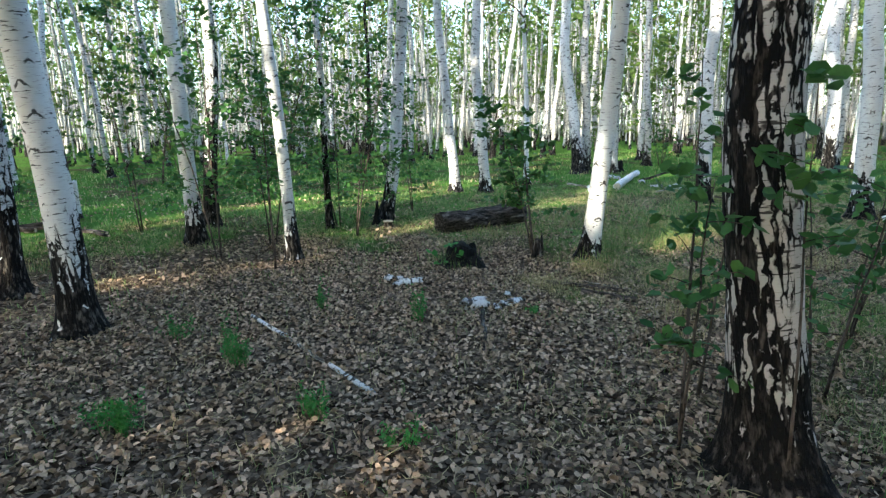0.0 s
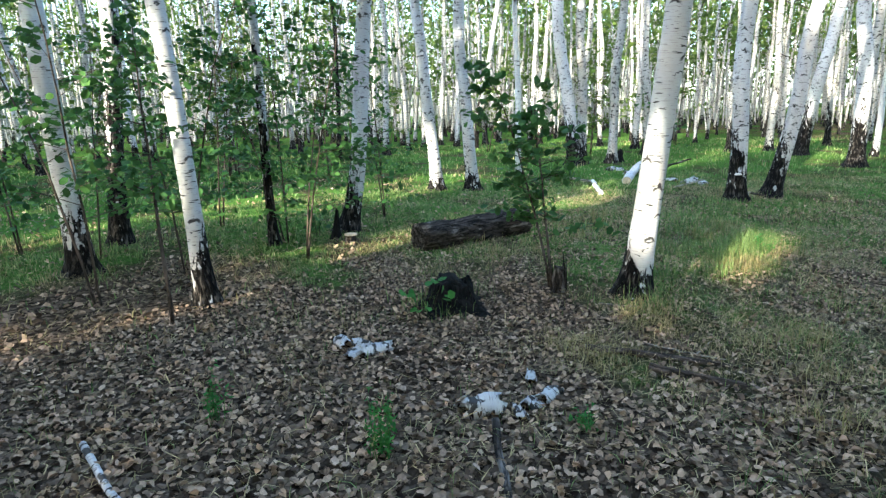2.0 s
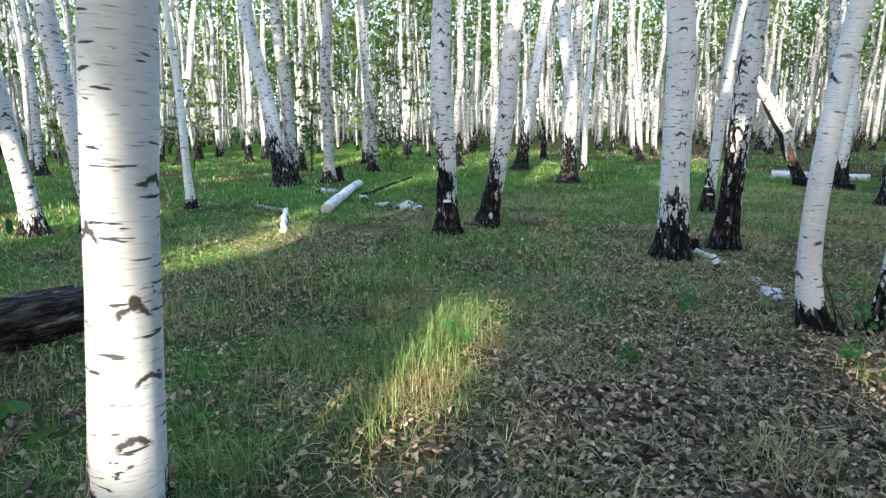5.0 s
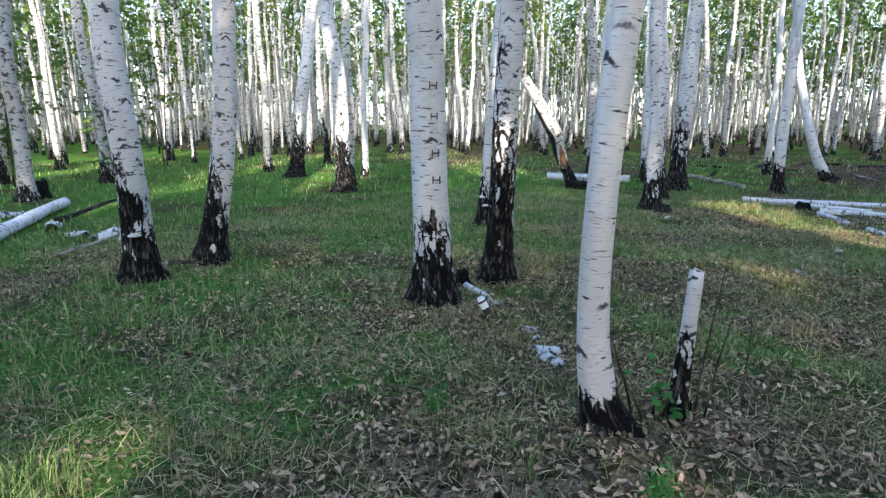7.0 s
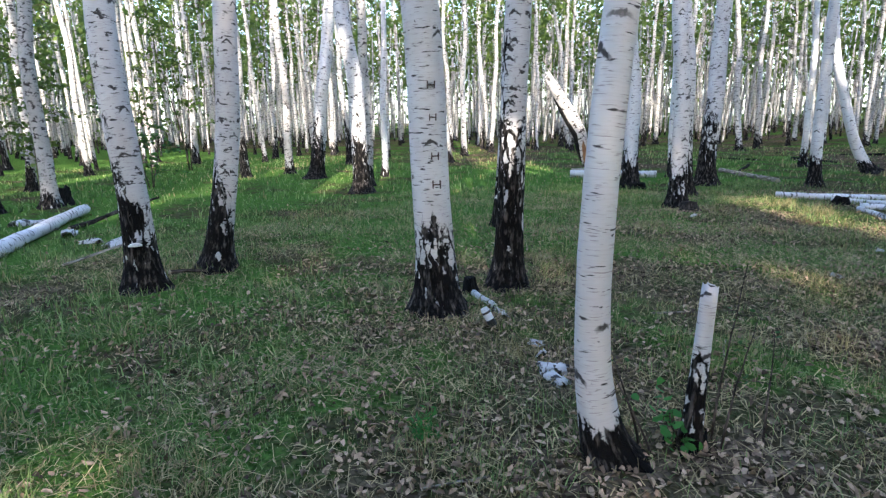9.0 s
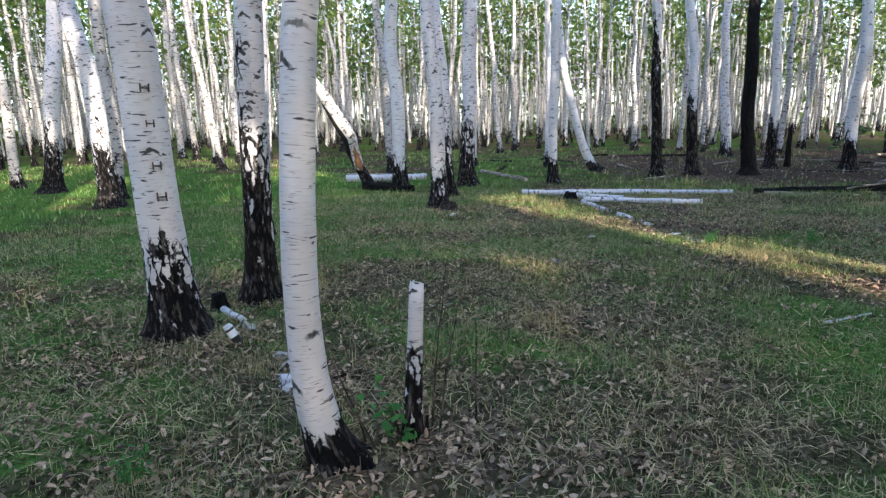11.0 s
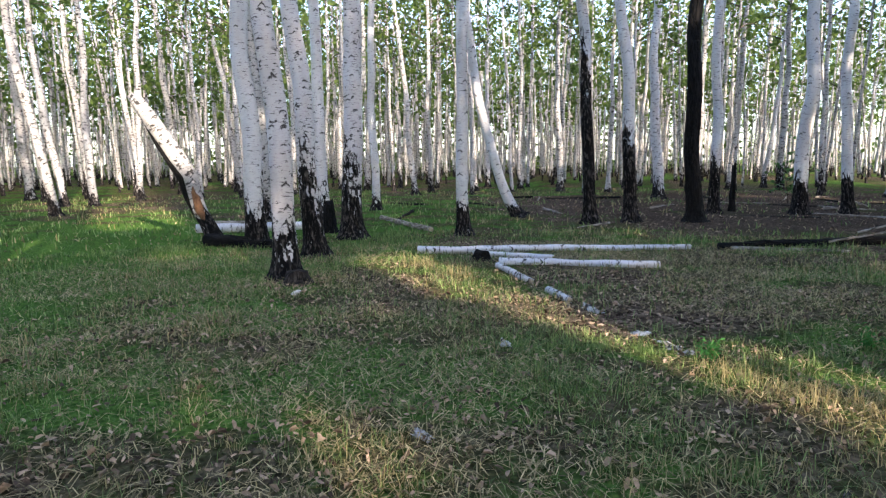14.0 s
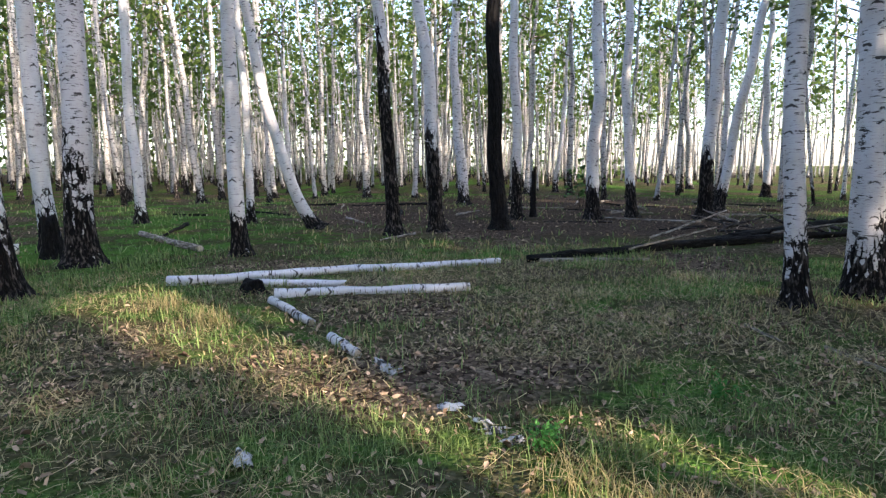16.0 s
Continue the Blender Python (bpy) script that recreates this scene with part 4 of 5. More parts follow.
# brushwood at the left edge of the clearing
for a, b, r, up in (((-8.2, 8.6), (-6.9, 9.3), 0.05, 0.12), ((-7.8, 9.0), (-6.4, 8.7), 0.04, 0.08), ((-7.3, 9.4), (-5.8, 8.4), 0.05, 0.02), ((-6.6, 8.9), (-5.6, 8.1), 0.035, 0.05), ((-8.4, 9.3), (-7.2, 8.8), 0.07, 0.02)):
    log("dead_branch", a, b, r, r * 0.6, M_LOG, "dark dead branch of a brushwood heap", wob=0.03, lift=(0.0, up), rough=0.12)


snag(-7.45, 10.4, (0.03, 0.0, 0.75), 0.07, 0.055, M_SCARRED, "short broken birch trunk standing in the grass", lambda s, a: 1 - s / 0.1)
sn = snag(6.05, 6.13, (0.06, -0.01, 0.77), 0.042, 0.036, M_SCARRED, "thin broken birch stem with a jagged top", lambda s, a: 1 - s / 0.30, 0.08, 0.05)
splinters(sn, 0.09, 0.10, 6, M_CHAR, 14)


def leaning_snag(x, y):
    """A broken birch that leans away in a crook, split along its length, with rot laid bare in the lower stem."""
    ob = new("broken_trunk")
    ob.location = (x, y, gz(x, y) - 0.03)
    z = np.array([0, 0.12, 0.3, 0.6, 0.9, 1.2, 1.5, 1.8, 2.1, 2.35, 2.5])
    reach = np.interp(z, (0, 0.3, 0.68, 1.24, 2.5), (0, 0.14, 0.34, 0.46, 1.28))
    away = np.array([-0.259, 0.966, 0.0])
    pts = reach[:, None] * away + z[:, None] * np.array([0, 0, 1.0])
    radii = np.array([0.2, 0.15, 0.125, 0.12, 0.12, 0.135, 0.145, 0.14, 0.125, 0.11, 0.095])
    part("stem", tube("stem", pts, radii, 20, 0.09, 4.0, lambda s, a: 1.2 - s / 0.4, 0.25, True, 0.16), M_FAR, ob)
    near = np.array([-0.72, -0.45, 0.0])
    hollow = pts[3:9] + away * 0.085 + near * 0.07 - np.array([0, 0, 0.06])
    part("dark_split", tube("dark_split", hollow, [0.03, 0.07, 0.085, 0.085, 0.07, 0.02], 10, 0.2, 7.0), M_CHAR, ob, "black split along the stem")
    bare = pts[2:6] + near * 0.085 + away * np.array([[0.0], [-0.01], [-0.02], [-0.03]])
    part("rotten_wood", tube("rotten_wood", bare, [0.03, 0.075, 0.06, 0.02], 12, 0.22, 3.0), M_ROT, ob, "orange-brown rotten wood laid bare")
    flap = pts[5:9] - away * 0.09 + near * 0.04 + np.array([0, 0, 0.03])
    part("bark_flap", tube("bark_flap", flap, [0.015, 0.05, 0.045, 0.012], 9, 0.25, 11.0), M_SCRAP, ob, "lifting flap of grey bark")
    return tagged(ob, "leaning broken birch trunk with a rotten split", "broken trunk")


leaning_snag(15.10, 12.16)
stump(7.16, 8.60, 0.07, 0.17, M_CHAR, "small black stump beside a birch")
stump(16.9, 11.05, 0.125, 0.62, M_CHAR, "tall charred stump with a broken rim")
stump(5.99, 18.86, 0.15, 0.38, M_CHAR, "dark stump beside a white birch")
stump(23.6, 3.1, 0.07, 1.25, M_CHAR, "slender burnt stump standing black")
stump(33.0, -6.3, 0.14, 1.6, M_CHAR, "tall burnt stump at the clearing")
stump(12.62, 9.02, 0.16, 0.16, M_LOG, "low mossy root stump at a birch foot")
log("fallen_log", (14.85, 12.2), (15.0, 11.0), 0.12, 0.07, M_CHAR, "charred root lying between birch feet", rough=0.45, ends=M_CHAR)

# white logs and broken pieces in the grass
log("birch_log", (4.15, 13.40), (5.95, 17.0), 0.10, 0.085, M_FALLEN, "fallen white birch log in green grass", lift=(0.0, 0.05))
log("birch_branch", (3.24, 14.81), (3.59, 13.95), 0.03, 0.03, M_DRY, "pale fallen branch in the grass", wob=0.02)
log("birch_branch", (3.59, 13.95), (3.15, 12.10), 0.045, 0.04, M_BIRCH, "white fallen branch in the grass", wob=0.02)
log("dead_branch", (5.35, 15.2), (7.0, 16.3), 0.04, 0.02, M_LOG, "dead branch sticking up from the grass", lift=(0.0, 0.25), wob=0.03)
log("birch_log", (15.01, 8.48), (16.56, 4.64), 0.062, 0.045, M_FALLEN, "long fallen birch log with white bark", wob=0.02, rough=0.1, sink=0.35)
log("birch_log", (14.47, 7.12), (14.82, 5.13), 0.058, 0.050, M_FALLEN, "fallen birch log with white bark", wob=0.016, rough=0.1, sink=0.35, ends=M_CHAR)
log("birch_log", (15.02, 7.62), (14.96, 6.50), 0.046, 0.042, M_FALLEN, "short birch log between two longer ones")
stump(14.68, 7.42, 0.13, 0.16, M_CHAR, "charred lump of wood between birch logs", name="charred_lump")
log("birch_log", (14.22, 7.08), (13.50, 6.52), 0.040, 0.036, M_SCRAP, "thin white birch log pointing at the path")
log("birch_log", (13.02, 6.26), (12.82, 6.13), 0.038, 0.036, M_SCRAP, "short cut piece of birch with black bands", rough=0.09)
log("birch_log", (12.79, 6.11), (12.60, 5.99), 0.036, 0.034, M_SCRAP, "short cut piece of birch with black bands", rough=0.09)
log("birch_log", (16.34, 13.75), (17.43, 11.95), 0.10, 0.09, M_FALLEN, "white fallen log behind a group of birches")
log("birch_log", (17.2, 14.3), (17.95, 13.4), 0.07, 0.06, M_DRY, "pale barkless log in the grass")
log("birch_log", (19.68, 11.24), (17.60, 9.22), 0.055, 0.06, M_DRY, "long pale log with a cut end")
log("birch_log", (7.13, 8.52), (6.98, 8.14), 0.028, 0.026, M_FALLEN, "small white piece of birch branch")
log("dead_branch", (5.38, 10.95), (5.86, 11.12), 0.022, 0.014, M_TWIG, "thin crooked root between two birch feet", wob=0.03, lift=(0.12, 0.02))
log("dead_branch", (4.75, 12.4), (5.55, 12.9), 0.016, 0.012, M_DRY, "pale stick leaning in the grass", lift=(0.05, 0.12), wob=0.02)
log("dry_stick", (6.55, 5.35), (6.72, 5.62), 0.008, 0.006, M_DRY, "thin pale stick on litter", wob=0.006)
log("dry_stick", (5.35, 5.75), (5.05, 5.95), 0.008, 0.005, M_DRY, "thin pale stick on litter", wob=0.006)
log("dry_stick", (7.05, 6.35), (7.45, 6.5), 0.009, 0.006, M_DRY, "thin pale stick on litter", wob=0.008)
# the burnt fallen tree
log("burnt_log", (16.65, 4.22), (18.55, 0.40), 0.06, 0.085, M_CHAR, "long burnt black trunk lying on the ground", rough=0.3, ends=M_CHAR, wob=0.015)
log("burnt_log", (18.5, 0.5), (20.3, -3.4), 0.075, 0.05, M_CHAR, "burnt black trunk raised at one end", rough=0.3, ends=M_CHAR, lift=(0.05, 0.3), wob=0.02)
log("burnt_log", (18.2, 0.9), (19.2, -3.2), 0.07, 0.05, M_CHAR, "burnt log of a black heap", rough=0.3, ends=M_CHAR, lift=(0.0, 0.12), wob=0.02)
log("pale_branch", (16.62, 4.05), (16.75, 2.50), 0.032, 0.02, M_DRY, "pale peeled branch beside a burnt trunk", wob=0.01)
log("pale_branch", (18.4, 1.9), (19.3, 0.2), 0.02, 0.012, M_DRY, "pale peeled branch leaning on a burnt trunk", lift=(0.1, 0.5), wob=0.015)
log("pale_branch", (17.3, 2.6), (18.2, 0.9), 0.018, 0.012, M_DRY, "pale peeled branch leaning on a burnt trunk", lift=(0.06, 0.3), wob=0.015)
rb = np.random.RandomState(77)
for i in range(26):
    x, y, a = rb.uniform(18.2, 21), rb.uniform(-4.2, 0.2), rb.uniform(0, 6.28)
    n = rb.uniform(0.5, 1.3)
    log("dead_branch", (x, y), (x + n * math.cos(a), y + n * math.sin(a)), rb.uniform(0.015, 0.035), 0.01, M_LOG if i % 3 else M_DRY, "dead branch of a brushwood heap", wob=0.03, lift=(rb.uniform(0, 0.25), rb.uniform(0.05, 0.45)), sides=7)
for i in range(34):
    x, y, a = rb.uniform(19.5, 30), rb.uniform(-4, 12), rb.uniform(0, 6.28)
    n = rb.uniform(0.9, 2.6)
    log("dead_branch", (x, y), (x + n * math.cos(a), y + n * math.sin(a)), rb.uniform(0.02, 0.06), 0.015, (M_DRY, M_LOG, M_CHAR)[i % 3], "dead branch on scorched ground", wob=0.02, sides=8)
# sticks near the path
log("dry_stick", (7.66, 7.12), (8.02, 6.84), 0.010, 0.007, M_DRY, "thin dry stick in the grass", wob=0.006)
log("dry_stick", (12.85, 2.57), (11.85, 2.42), 0.016, 0.010, M_DRY, "crooked pale stick in the grass", wob=0.02)
log("dry_stick", (13.45, 2.86), (13.02, 2.80), 0.014, 0.010, M_DRY, "thin pale stick on litter", wob=0.01)
log("dry_stick", (8.6, 4.1), (9.0, 3.75), 0.010, 0.007, M_BIRCH, "white stick in short grass", wob=0.01)
log("dry_stick", (4.95, 6.75), (5.2, 6.62), 0.008, 0.006, M_DRY, "thin dry stick on litter")
log("dry_stick", (5.75, 5.62), (6.1, 5.45), 0.007, 0.005, M_DRY, "thin dry stick on litter")
log("dead_branch", (9.3, 4.75), (9.75, 4.55), 0.018, 0.010, M_LOG, "dark twig lying on litter")


def bark_scrap(x, y, turn, length, r, sweep, label, mat=None):
    """A curled sheet of birch bark with thickness, lying on the litter."""
    V, F = [], []
    nu, nv = 9, 6
    rs = np.random.RandomState(int(abs(x * 333 + y * 71)) % 999)
    for skin in (r, r - 0.005):
        for i in range(nv):
            for j in range(nu):
                a = sweep * (j / (nu - 1) - 0.5)
                q = skin * (1 + 0.55 * lumps((i * 0.7, j * 0.6, x), 1.0, y))
                V.append((length * (i / (nv - 1) - 0.5) + 0.02 * rs.normal(), q * math.sin(a), q * math.cos(a) - r * math.cos(sweep / 2) + 0.004))
    n = nu * nv
    for s in (0, n):
        for i in range(nv - 1):
            for j in range(nu - 1):
                k = s + i * nu + j
                F.append((k, k + 1, k + nu + 1, k + nu) if s == 0 else (k, k + nu, k + nu + 1, k + 1))
    rim = [i for i in range(nu)] + [i * nu + nu - 1 for i in range(1, nv)] + [(nv - 1) * nu + j for j in range(nu - 2, -1, -1)] + [i * nu for i in range(nv - 2, 0, -1)]
    for a, b in zip(rim, rim[1:] + rim[:1]):
        F.append((a, a + n, b + n, b))
    B = [(v[1], v[2], v[0]) for v in V]
    me = smooth(poly_mesh("bark_scrap", V, np.array(F), attrs=(("bark", "FLOAT_VECTOR", B), ("dark", "FLOAT", np.full(len(V), -2.0)))))
    ob = part("bark_scrap", me, mat or M_SCRAP)
    ob.matrix_basis = pose(x, y, gz(x, y) + 0.006, rs.uniform(-25, 25), rs.uniform(-10, 10), turn)
    return tagged(ob, label, "bark piece", "scraps of birch bark")


SCRAP = "curled white scrap of birch bark on litter"
for x, y, turn, length, r, sweep in (
        (-1.02, 5.24, 110, 0.20, 0.05, 3.4), (-0.93, 5.08, 60, 0.16, 0.045, 3.0), (-0.78, 5.10, 15, 0.18, 0.05, 3.2), (-0.88, 5.22, 150, 0.14, 0.04, 2.8), (-0.18, 4.22, 8, 0.21, 0.062, 3.8),
        (0.10, 4.25, 40, 0.13, 0.05, 2.6), (0.22, 4.33, 50, 0.17, 0.045, 3.2), (0.02, 4.17, 100, 0.10, 0.035, 2.6), (0.17, 4.58, 80, 0.10, 0.03, 2.8),
        (6.56, 7.40, 100, 0.08, 0.03, 2.4), (6.44, 7.26, 30, 0.09, 0.03, 2.6), (6.27, 7.06, 125, 0.15, 0.05, 3.2), (6.18, 6.97, 80, 0.13, 0.045, 2.8), (6.92, 8.05, 100, 0.10, 0.03, 2.6), (6.86, 7.95, 60, 0.08, 0.025, 2.6),
        (5.02, 16.5, 30, 0.5, 0.1, 3.0), (5.25, 14.65, 70, 0.4, 0.09, 3.0), (5.56, 13.45, 20, 0.35, 0.09, 3.2), (5.35, 13.9, 120, 0.3, 0.08, 2.6), (5.7, 13.1, 80, 0.3, 0.08, 2.8), (5.05, 15.4, 10, 0.35, 0.08, 2.6),
        (12.39, 5.78, 40, 0.13, 0.04, 2.2), (12.30, 5.70, 120, 0.07, 0.025, 2.4), (11.81, 5.35, 60, 0.13, 0.035, 2.2), (11.62, 5.18, 35, 0.14, 0.04, 2.2), (11.53, 5.12, 80, 0.08, 0.03, 2.2), (11.42, 5.04, 100, 0.07, 0.025, 2.4), (11.2, 6.3, 30, 0.12, 0.04, 2.4), (9.6, 6.35, 70, 0.09, 0.03, 2.6)):
    bark_scrap(x, y, turn, length, r, sweep, SCRAP if y < 6 and x < 3 else "pale curled scrap of bark in the grass")


def rotten_chunk(x, y, size, label):
    bm = bmesh.new()
    bmesh.ops.create_icosphere(bm, subdivisions=3, radius=1)
    for v in bm.verts:
        v.co *= 1 + 0.35 * lumps(v.co, 1.6, x) + 0.18 * lumps(v.co, 4.5, y)
        v.co = Vector((v.co.x * size, v.co.y * size * 0.6, v.co.z * size * 0.38))
    ob = part("rotten_chunk", bm, M_PALEWOOD)
    ob.location = (x, y, gz(x, y) + size * 0.2)
    return tagged(ob, label, "wood chunk")


M_PALEWOOD = wood("pale_rotten_wood", (0.50, 0.44, 0.37), (0.78, 0.73, 0.66))
rotten_chunk(10.53, 3.10, 0.12, "pale chunk of rotten wood in dry grass")
rotten_chunk(10.42, 2.86, 0.07, "small pale chunk of rotten wood")
rotten_chunk(12.2, 8.75, 0.07, "small pale chunk of rotten wood")


def bracket_fungus(x, y, z, turn, r, label):
    bm = bmesh.new()
    bmesh.ops.create_uvsphere(bm, u_segments=18, v_segments=10, radius=r)
    for v in bm.verts:
        v.co.z *= 0.42 if v.co.z > 0 else 0.16
        v.co *= 1 + 0.1 * lumps(v.co, 14, x)
    ob = part("bracket_fungus", bm, M_PALEWOOD)
    ob.matrix_basis = pose(x, y, gz(x, y) + z, 0, 0, turn)
    return tagged(ob, label, "fungus", "bracket fungi on birch feet")


bracket_fungus(9.74, 10.44, 0.30, 0, 0.055, "pale bracket fungus on a birch foot")
bracket_fungus(9.72, 10.49, 0.42, 0, 0.045, "pale bracket fungus on a birch foot")
bracket_fungus(5.08, 10.84, 0.46, 0, 0.06, "brown-white bracket fungus on a birch foot")


def drink_can(x, y, turn):
    k = Net("printed_can")
    z = nd(k.n, k.l, "ShaderNodeSeparateXYZ", (k.place(),)).outputs[2]
    col = k.mix(k.ramp(z, 0.055, 0.058), (0.02, 0.018, 0.018), (0.75, 0.73, 0.72))
    col = k.mix(k.ramp(z, 0.105, 0.108), col, (0.03, 0.025, 0.025))
    col = k.mix(k.ramp(z, 0.122, 0.125), col, (0.7, 0.7, 0.7))
    mat = k.done(k.mix(k.ramp(k.noise(k.place(), 60, 3), 0.55, 0.7, 0, 0.5), col, (0.12, 0.09, 0.06)), 0.4, 0.5)
    prof = [(0.0, 0.004), (0.024, 0.0), (0.029, 0.008), (0.032, 0.016), (0.0325, 0.05), (0.031, 0.07), (0.0325, 0.09), (0.0325, 0.13), (0.027, 0.146), (0.026, 0.151), (0.024, 0.148), (0.0, 0.146)]
    V = [(r * math.cos(6.2832 * j / 20) * (1 - 0.12 * (0.05 < z < 0.1) * (j % 20 < 6)), r * math.sin(6.2832 * j / 20), z) for r, z in prof for j in range(20)]
    F = [(i * 20 + j, i * 20 + (j + 1) % 20, (i + 1) * 20 + (j + 1) % 20, (i + 1) * 20 + j) for i in range(len(prof) - 1) for j in range(20)]
    can = new("drink_can")
    can.matrix_basis = pose(x, y, gz(x, y) + 0.012, 28, 0, turn)
    body = part("can_body", smooth(poly_mesh("can_body", V, np.array(F))), mat, can)
    tab = [(0.012 * math.cos(a), 0.007 * math.sin(a), 0.151) for a in np.linspace(0, 6.2832, 13)]
    part("ring_pull", tube("ring_pull", tab[:-1], [0.0014] * 12, 6), M_PALEWOOD, body, "small ring pull")
    return tagged(can, "dented dark drink can with white band in grass", "can")


drink_can(6.60, 7.82, 215)


def carved_marks(tree_xy, marks):
    """H-shaped dark cuts in the bark of the large birch."""
    tree = next(o for o in scene.objects if o.name.startswith("birch_tree") and abs(o.location.x - tree_xy[0]) < 0.01 and abs(o.location.y - tree_xy[1]) < 0.01)
    trunk = next(o for o in tree.children if o.name.startswith("trunk"))
    for x, y, z, s in marks:
        bm = bmesh.new()
        out = Vector((-0.70, -0.714, 0))
        side = Vector((0.714, -0.70, 0))
        for u, w, h in ((-0.5, 0.16, 1.0), (0.5, 0.16, 1.0), (0.0, 0.9, 0.16)):
            m = Matrix.Translation(side * u * s * 0.9) @ Matrix((( side.x, out.x, 0, 0), (side.y, out.y, 0, 0), (0, 0, 1, 0), (0, 0, 0, 1)))
            bmesh.ops.create_cube(bm, size=1, matrix=m @ Matrix.Diagonal((w * s, 0.012, h * s, 1)))
        bmesh.ops.bevel(bm, geom=bm.edges[:], offset=0.002, segments=1, affect="EDGES")
        for v in bm.verts:
            v.co += Vector((lumps(v.co, 60, z), lumps(v.co, 60, z + 3), lumps(v.co, 50, z + 7))) * 0.004
        ob = part("carved_mark", bm, M_SCAR, trunk, "dark mark cut into the bark")
        ob.location = Vector((x, y, z)) - tree.location


M_SCAR = wood("healed_cut", (0.035, 0.024, 0.02), (0.11, 0.075, 0.065))

# ---- saplings, shrubs and weeds ----


def sapling(x, y, height, label, lean=(0, 0), stems=1, sprays=10, leaves=160, leaf=(0.05, 0.08), reach=0.5, low=0.35, r=0.012, mat=None, bark=None, flat=0.35, name="sapling", spread=1.0, clear=1.2):
    """A thin-stemmed young tree or shrub with leafy sprays."""
    rs = np.random.RandomState(int(abs(x * 517 + y * 219) * 10) % 99999)
    ob = new(name)
    ob.location = (x, y, gz(x, y) - 0.02)
    lines, at = [], []
    for s in range(stems):
        a = rs.uniform(0, 6.28)
        off = np.array([math.cos(a), math.sin(a), 0]) * (0.05 if stems > 1 else 0)
        ll = np.array([lean[0], lean[1], 0]) + (np.array([math.cos(a), math.sin(a), 0]) * rs.uniform(0.1, 0.3) * spread if stems > 1 else 0)
        hh = height * (1 if s == 0 else rs.uniform(0.6, 0.95))
        t = np.linspace(0, 1, 9)
        wob = np.cumsum(rs.normal(0, 0.012, (9, 3)), axis=0) * (hh / 1.5)
        pts = off * (1 + t[:, None]) + ll * (t[:, None] ** 1.3) * hh + np.array([0, 0, 1]) * t[:, None] * hh + wob * t[:, None]
        part("stem", tube("stem", pts, r * (1.15 - 0.95 * t), 7, 0.08, rs.uniform(0, 20)), bark or M_TWIG, ob)
        for i in range(sprays):
            f = low + (1 - low) * (i + rs.uniform(0, 1)) / sprays
            o = np.array([np.interp(f, t, pts[:, m]) for m in range(3)])
            a = rs.uniform(0, 6.28)
            L = reach * rs.uniform(0.5, 1.15) * (1.15 - 0.55 * f)
            d = np.array([math.cos(a), math.sin(a), rs.uniform(0.05, 0.5)])
            tw = np.array([o, o + d * L * 0.4, o + d * L * 0.8 - [0, 0, 0.06 * L], o + d * L - [0, 0, 0.2 * L]])
            lines.append(tw)
            k = max(2, int(leaves / stems / sprays))
            g = rs.uniform(0.15, 1.05, k)
            p = np.stack([np.interp(g, (0, 0.4, 0.8, 1.0), tw[:, m]) for m in range(3)], -1)
            at.append(p + rs.normal(0, 1, (k, 3)) * np.array([0.05, 0.05, 0.025]) * (0.5 + reach))
    tagged(part("branchwork", join_tubes("branchwork", lines, r * 0.32, r * 0.1), bark or M_TWIG, ob), kind="stuff")
    at = np.concatenate(at)
    at = at[~sunlit(at + np.array([x, y, 0])) | (at[:, 2] < clear)]
    tagged(part("foliage", leaves_mesh("foliage", at, rs.uniform(*leaf, len(at)), rs, flat, "leaf", 0.66, 0.2), mat or M_SHRUB, ob), "dark green leaves", kind="stuff")
    return tagged(ob, label, "sapling")


BUSH = "leafy young tree with spreading green sprays"
sapling(0.78, 6.36, 2.05, "leafy sapling rising beside a cut stump", (-0.05, 0.05), 3, 12, 640, (0.06, 0.1), 0.5, 0.3, 0.012, bark=M_TWIG, spread=0.45, clear=1.85)
sapling(-2.44, 5.88, 2.3, "thin sapling with a pale lower stem", (0.0, 0.03), 1, 9, 160, (0.05, 0.08), 0.7, 0.4, 0.016, bark=M_TWIG)
for x, y, h, n, rr in ((-2.9, 7.5, 3.3, 420, 1.0), (-1.75, 7.9, 3.0, 420, 1.0), (-3.3, 6.5, 3.6, 420, 1.1), (-2.1, 8.8, 3.6, 420, 1.1), (-4.3, 8.4, 3.6, 420, 1.2), (-5.4, 8.8, 3.4, 380, 1.1), (-3.4, 10.2, 4.0, 420, 1.3), (-0.9, 10.6, 3.6, 300, 1.0), (-6.4, 7.2, 3.0, 300, 1.0)):
    sapling(x, y, h, BUSH, (0.02, 0.0), 2, 15, n * 2.1, (0.06, 0.095), rr, 0.2, 0.011)
sapling(0.69, 1.88, 2.1, "slender shrub with broad dark leaves", (0.0, 0.0), 2, 9, 150, (0.06, 0.09), 0.33, 0.3, 0.010)
sapling(1.02, 2.42, 1.7, "slender shrub with broad dark leaves", (-0.05, 0.0), 2, 8, 90, (0.06, 0.09), 0.36, 0.15, 0.009)
sapling(0.98, 1.40, 1.9, "slender shrub growing against a dark trunk", (-0.06, -0.03), 1, 6, 50, (0.07, 0.1), 0.22, 0.6, 0.008)
sapling(1.75, 2.35, 1.9, "bushy shrub with dark green leaves", (0.0, 0.0), 3, 9, 190, (0.06, 0.09), 0.45, 0.3, 0.01)
sapling(2.57, 3.25, 1.7, "bushy shrub with dark green leaves", (0.0, 0.02), 3, 8, 170, (0.06, 0.09), 0.45, 0.15, 0.01)
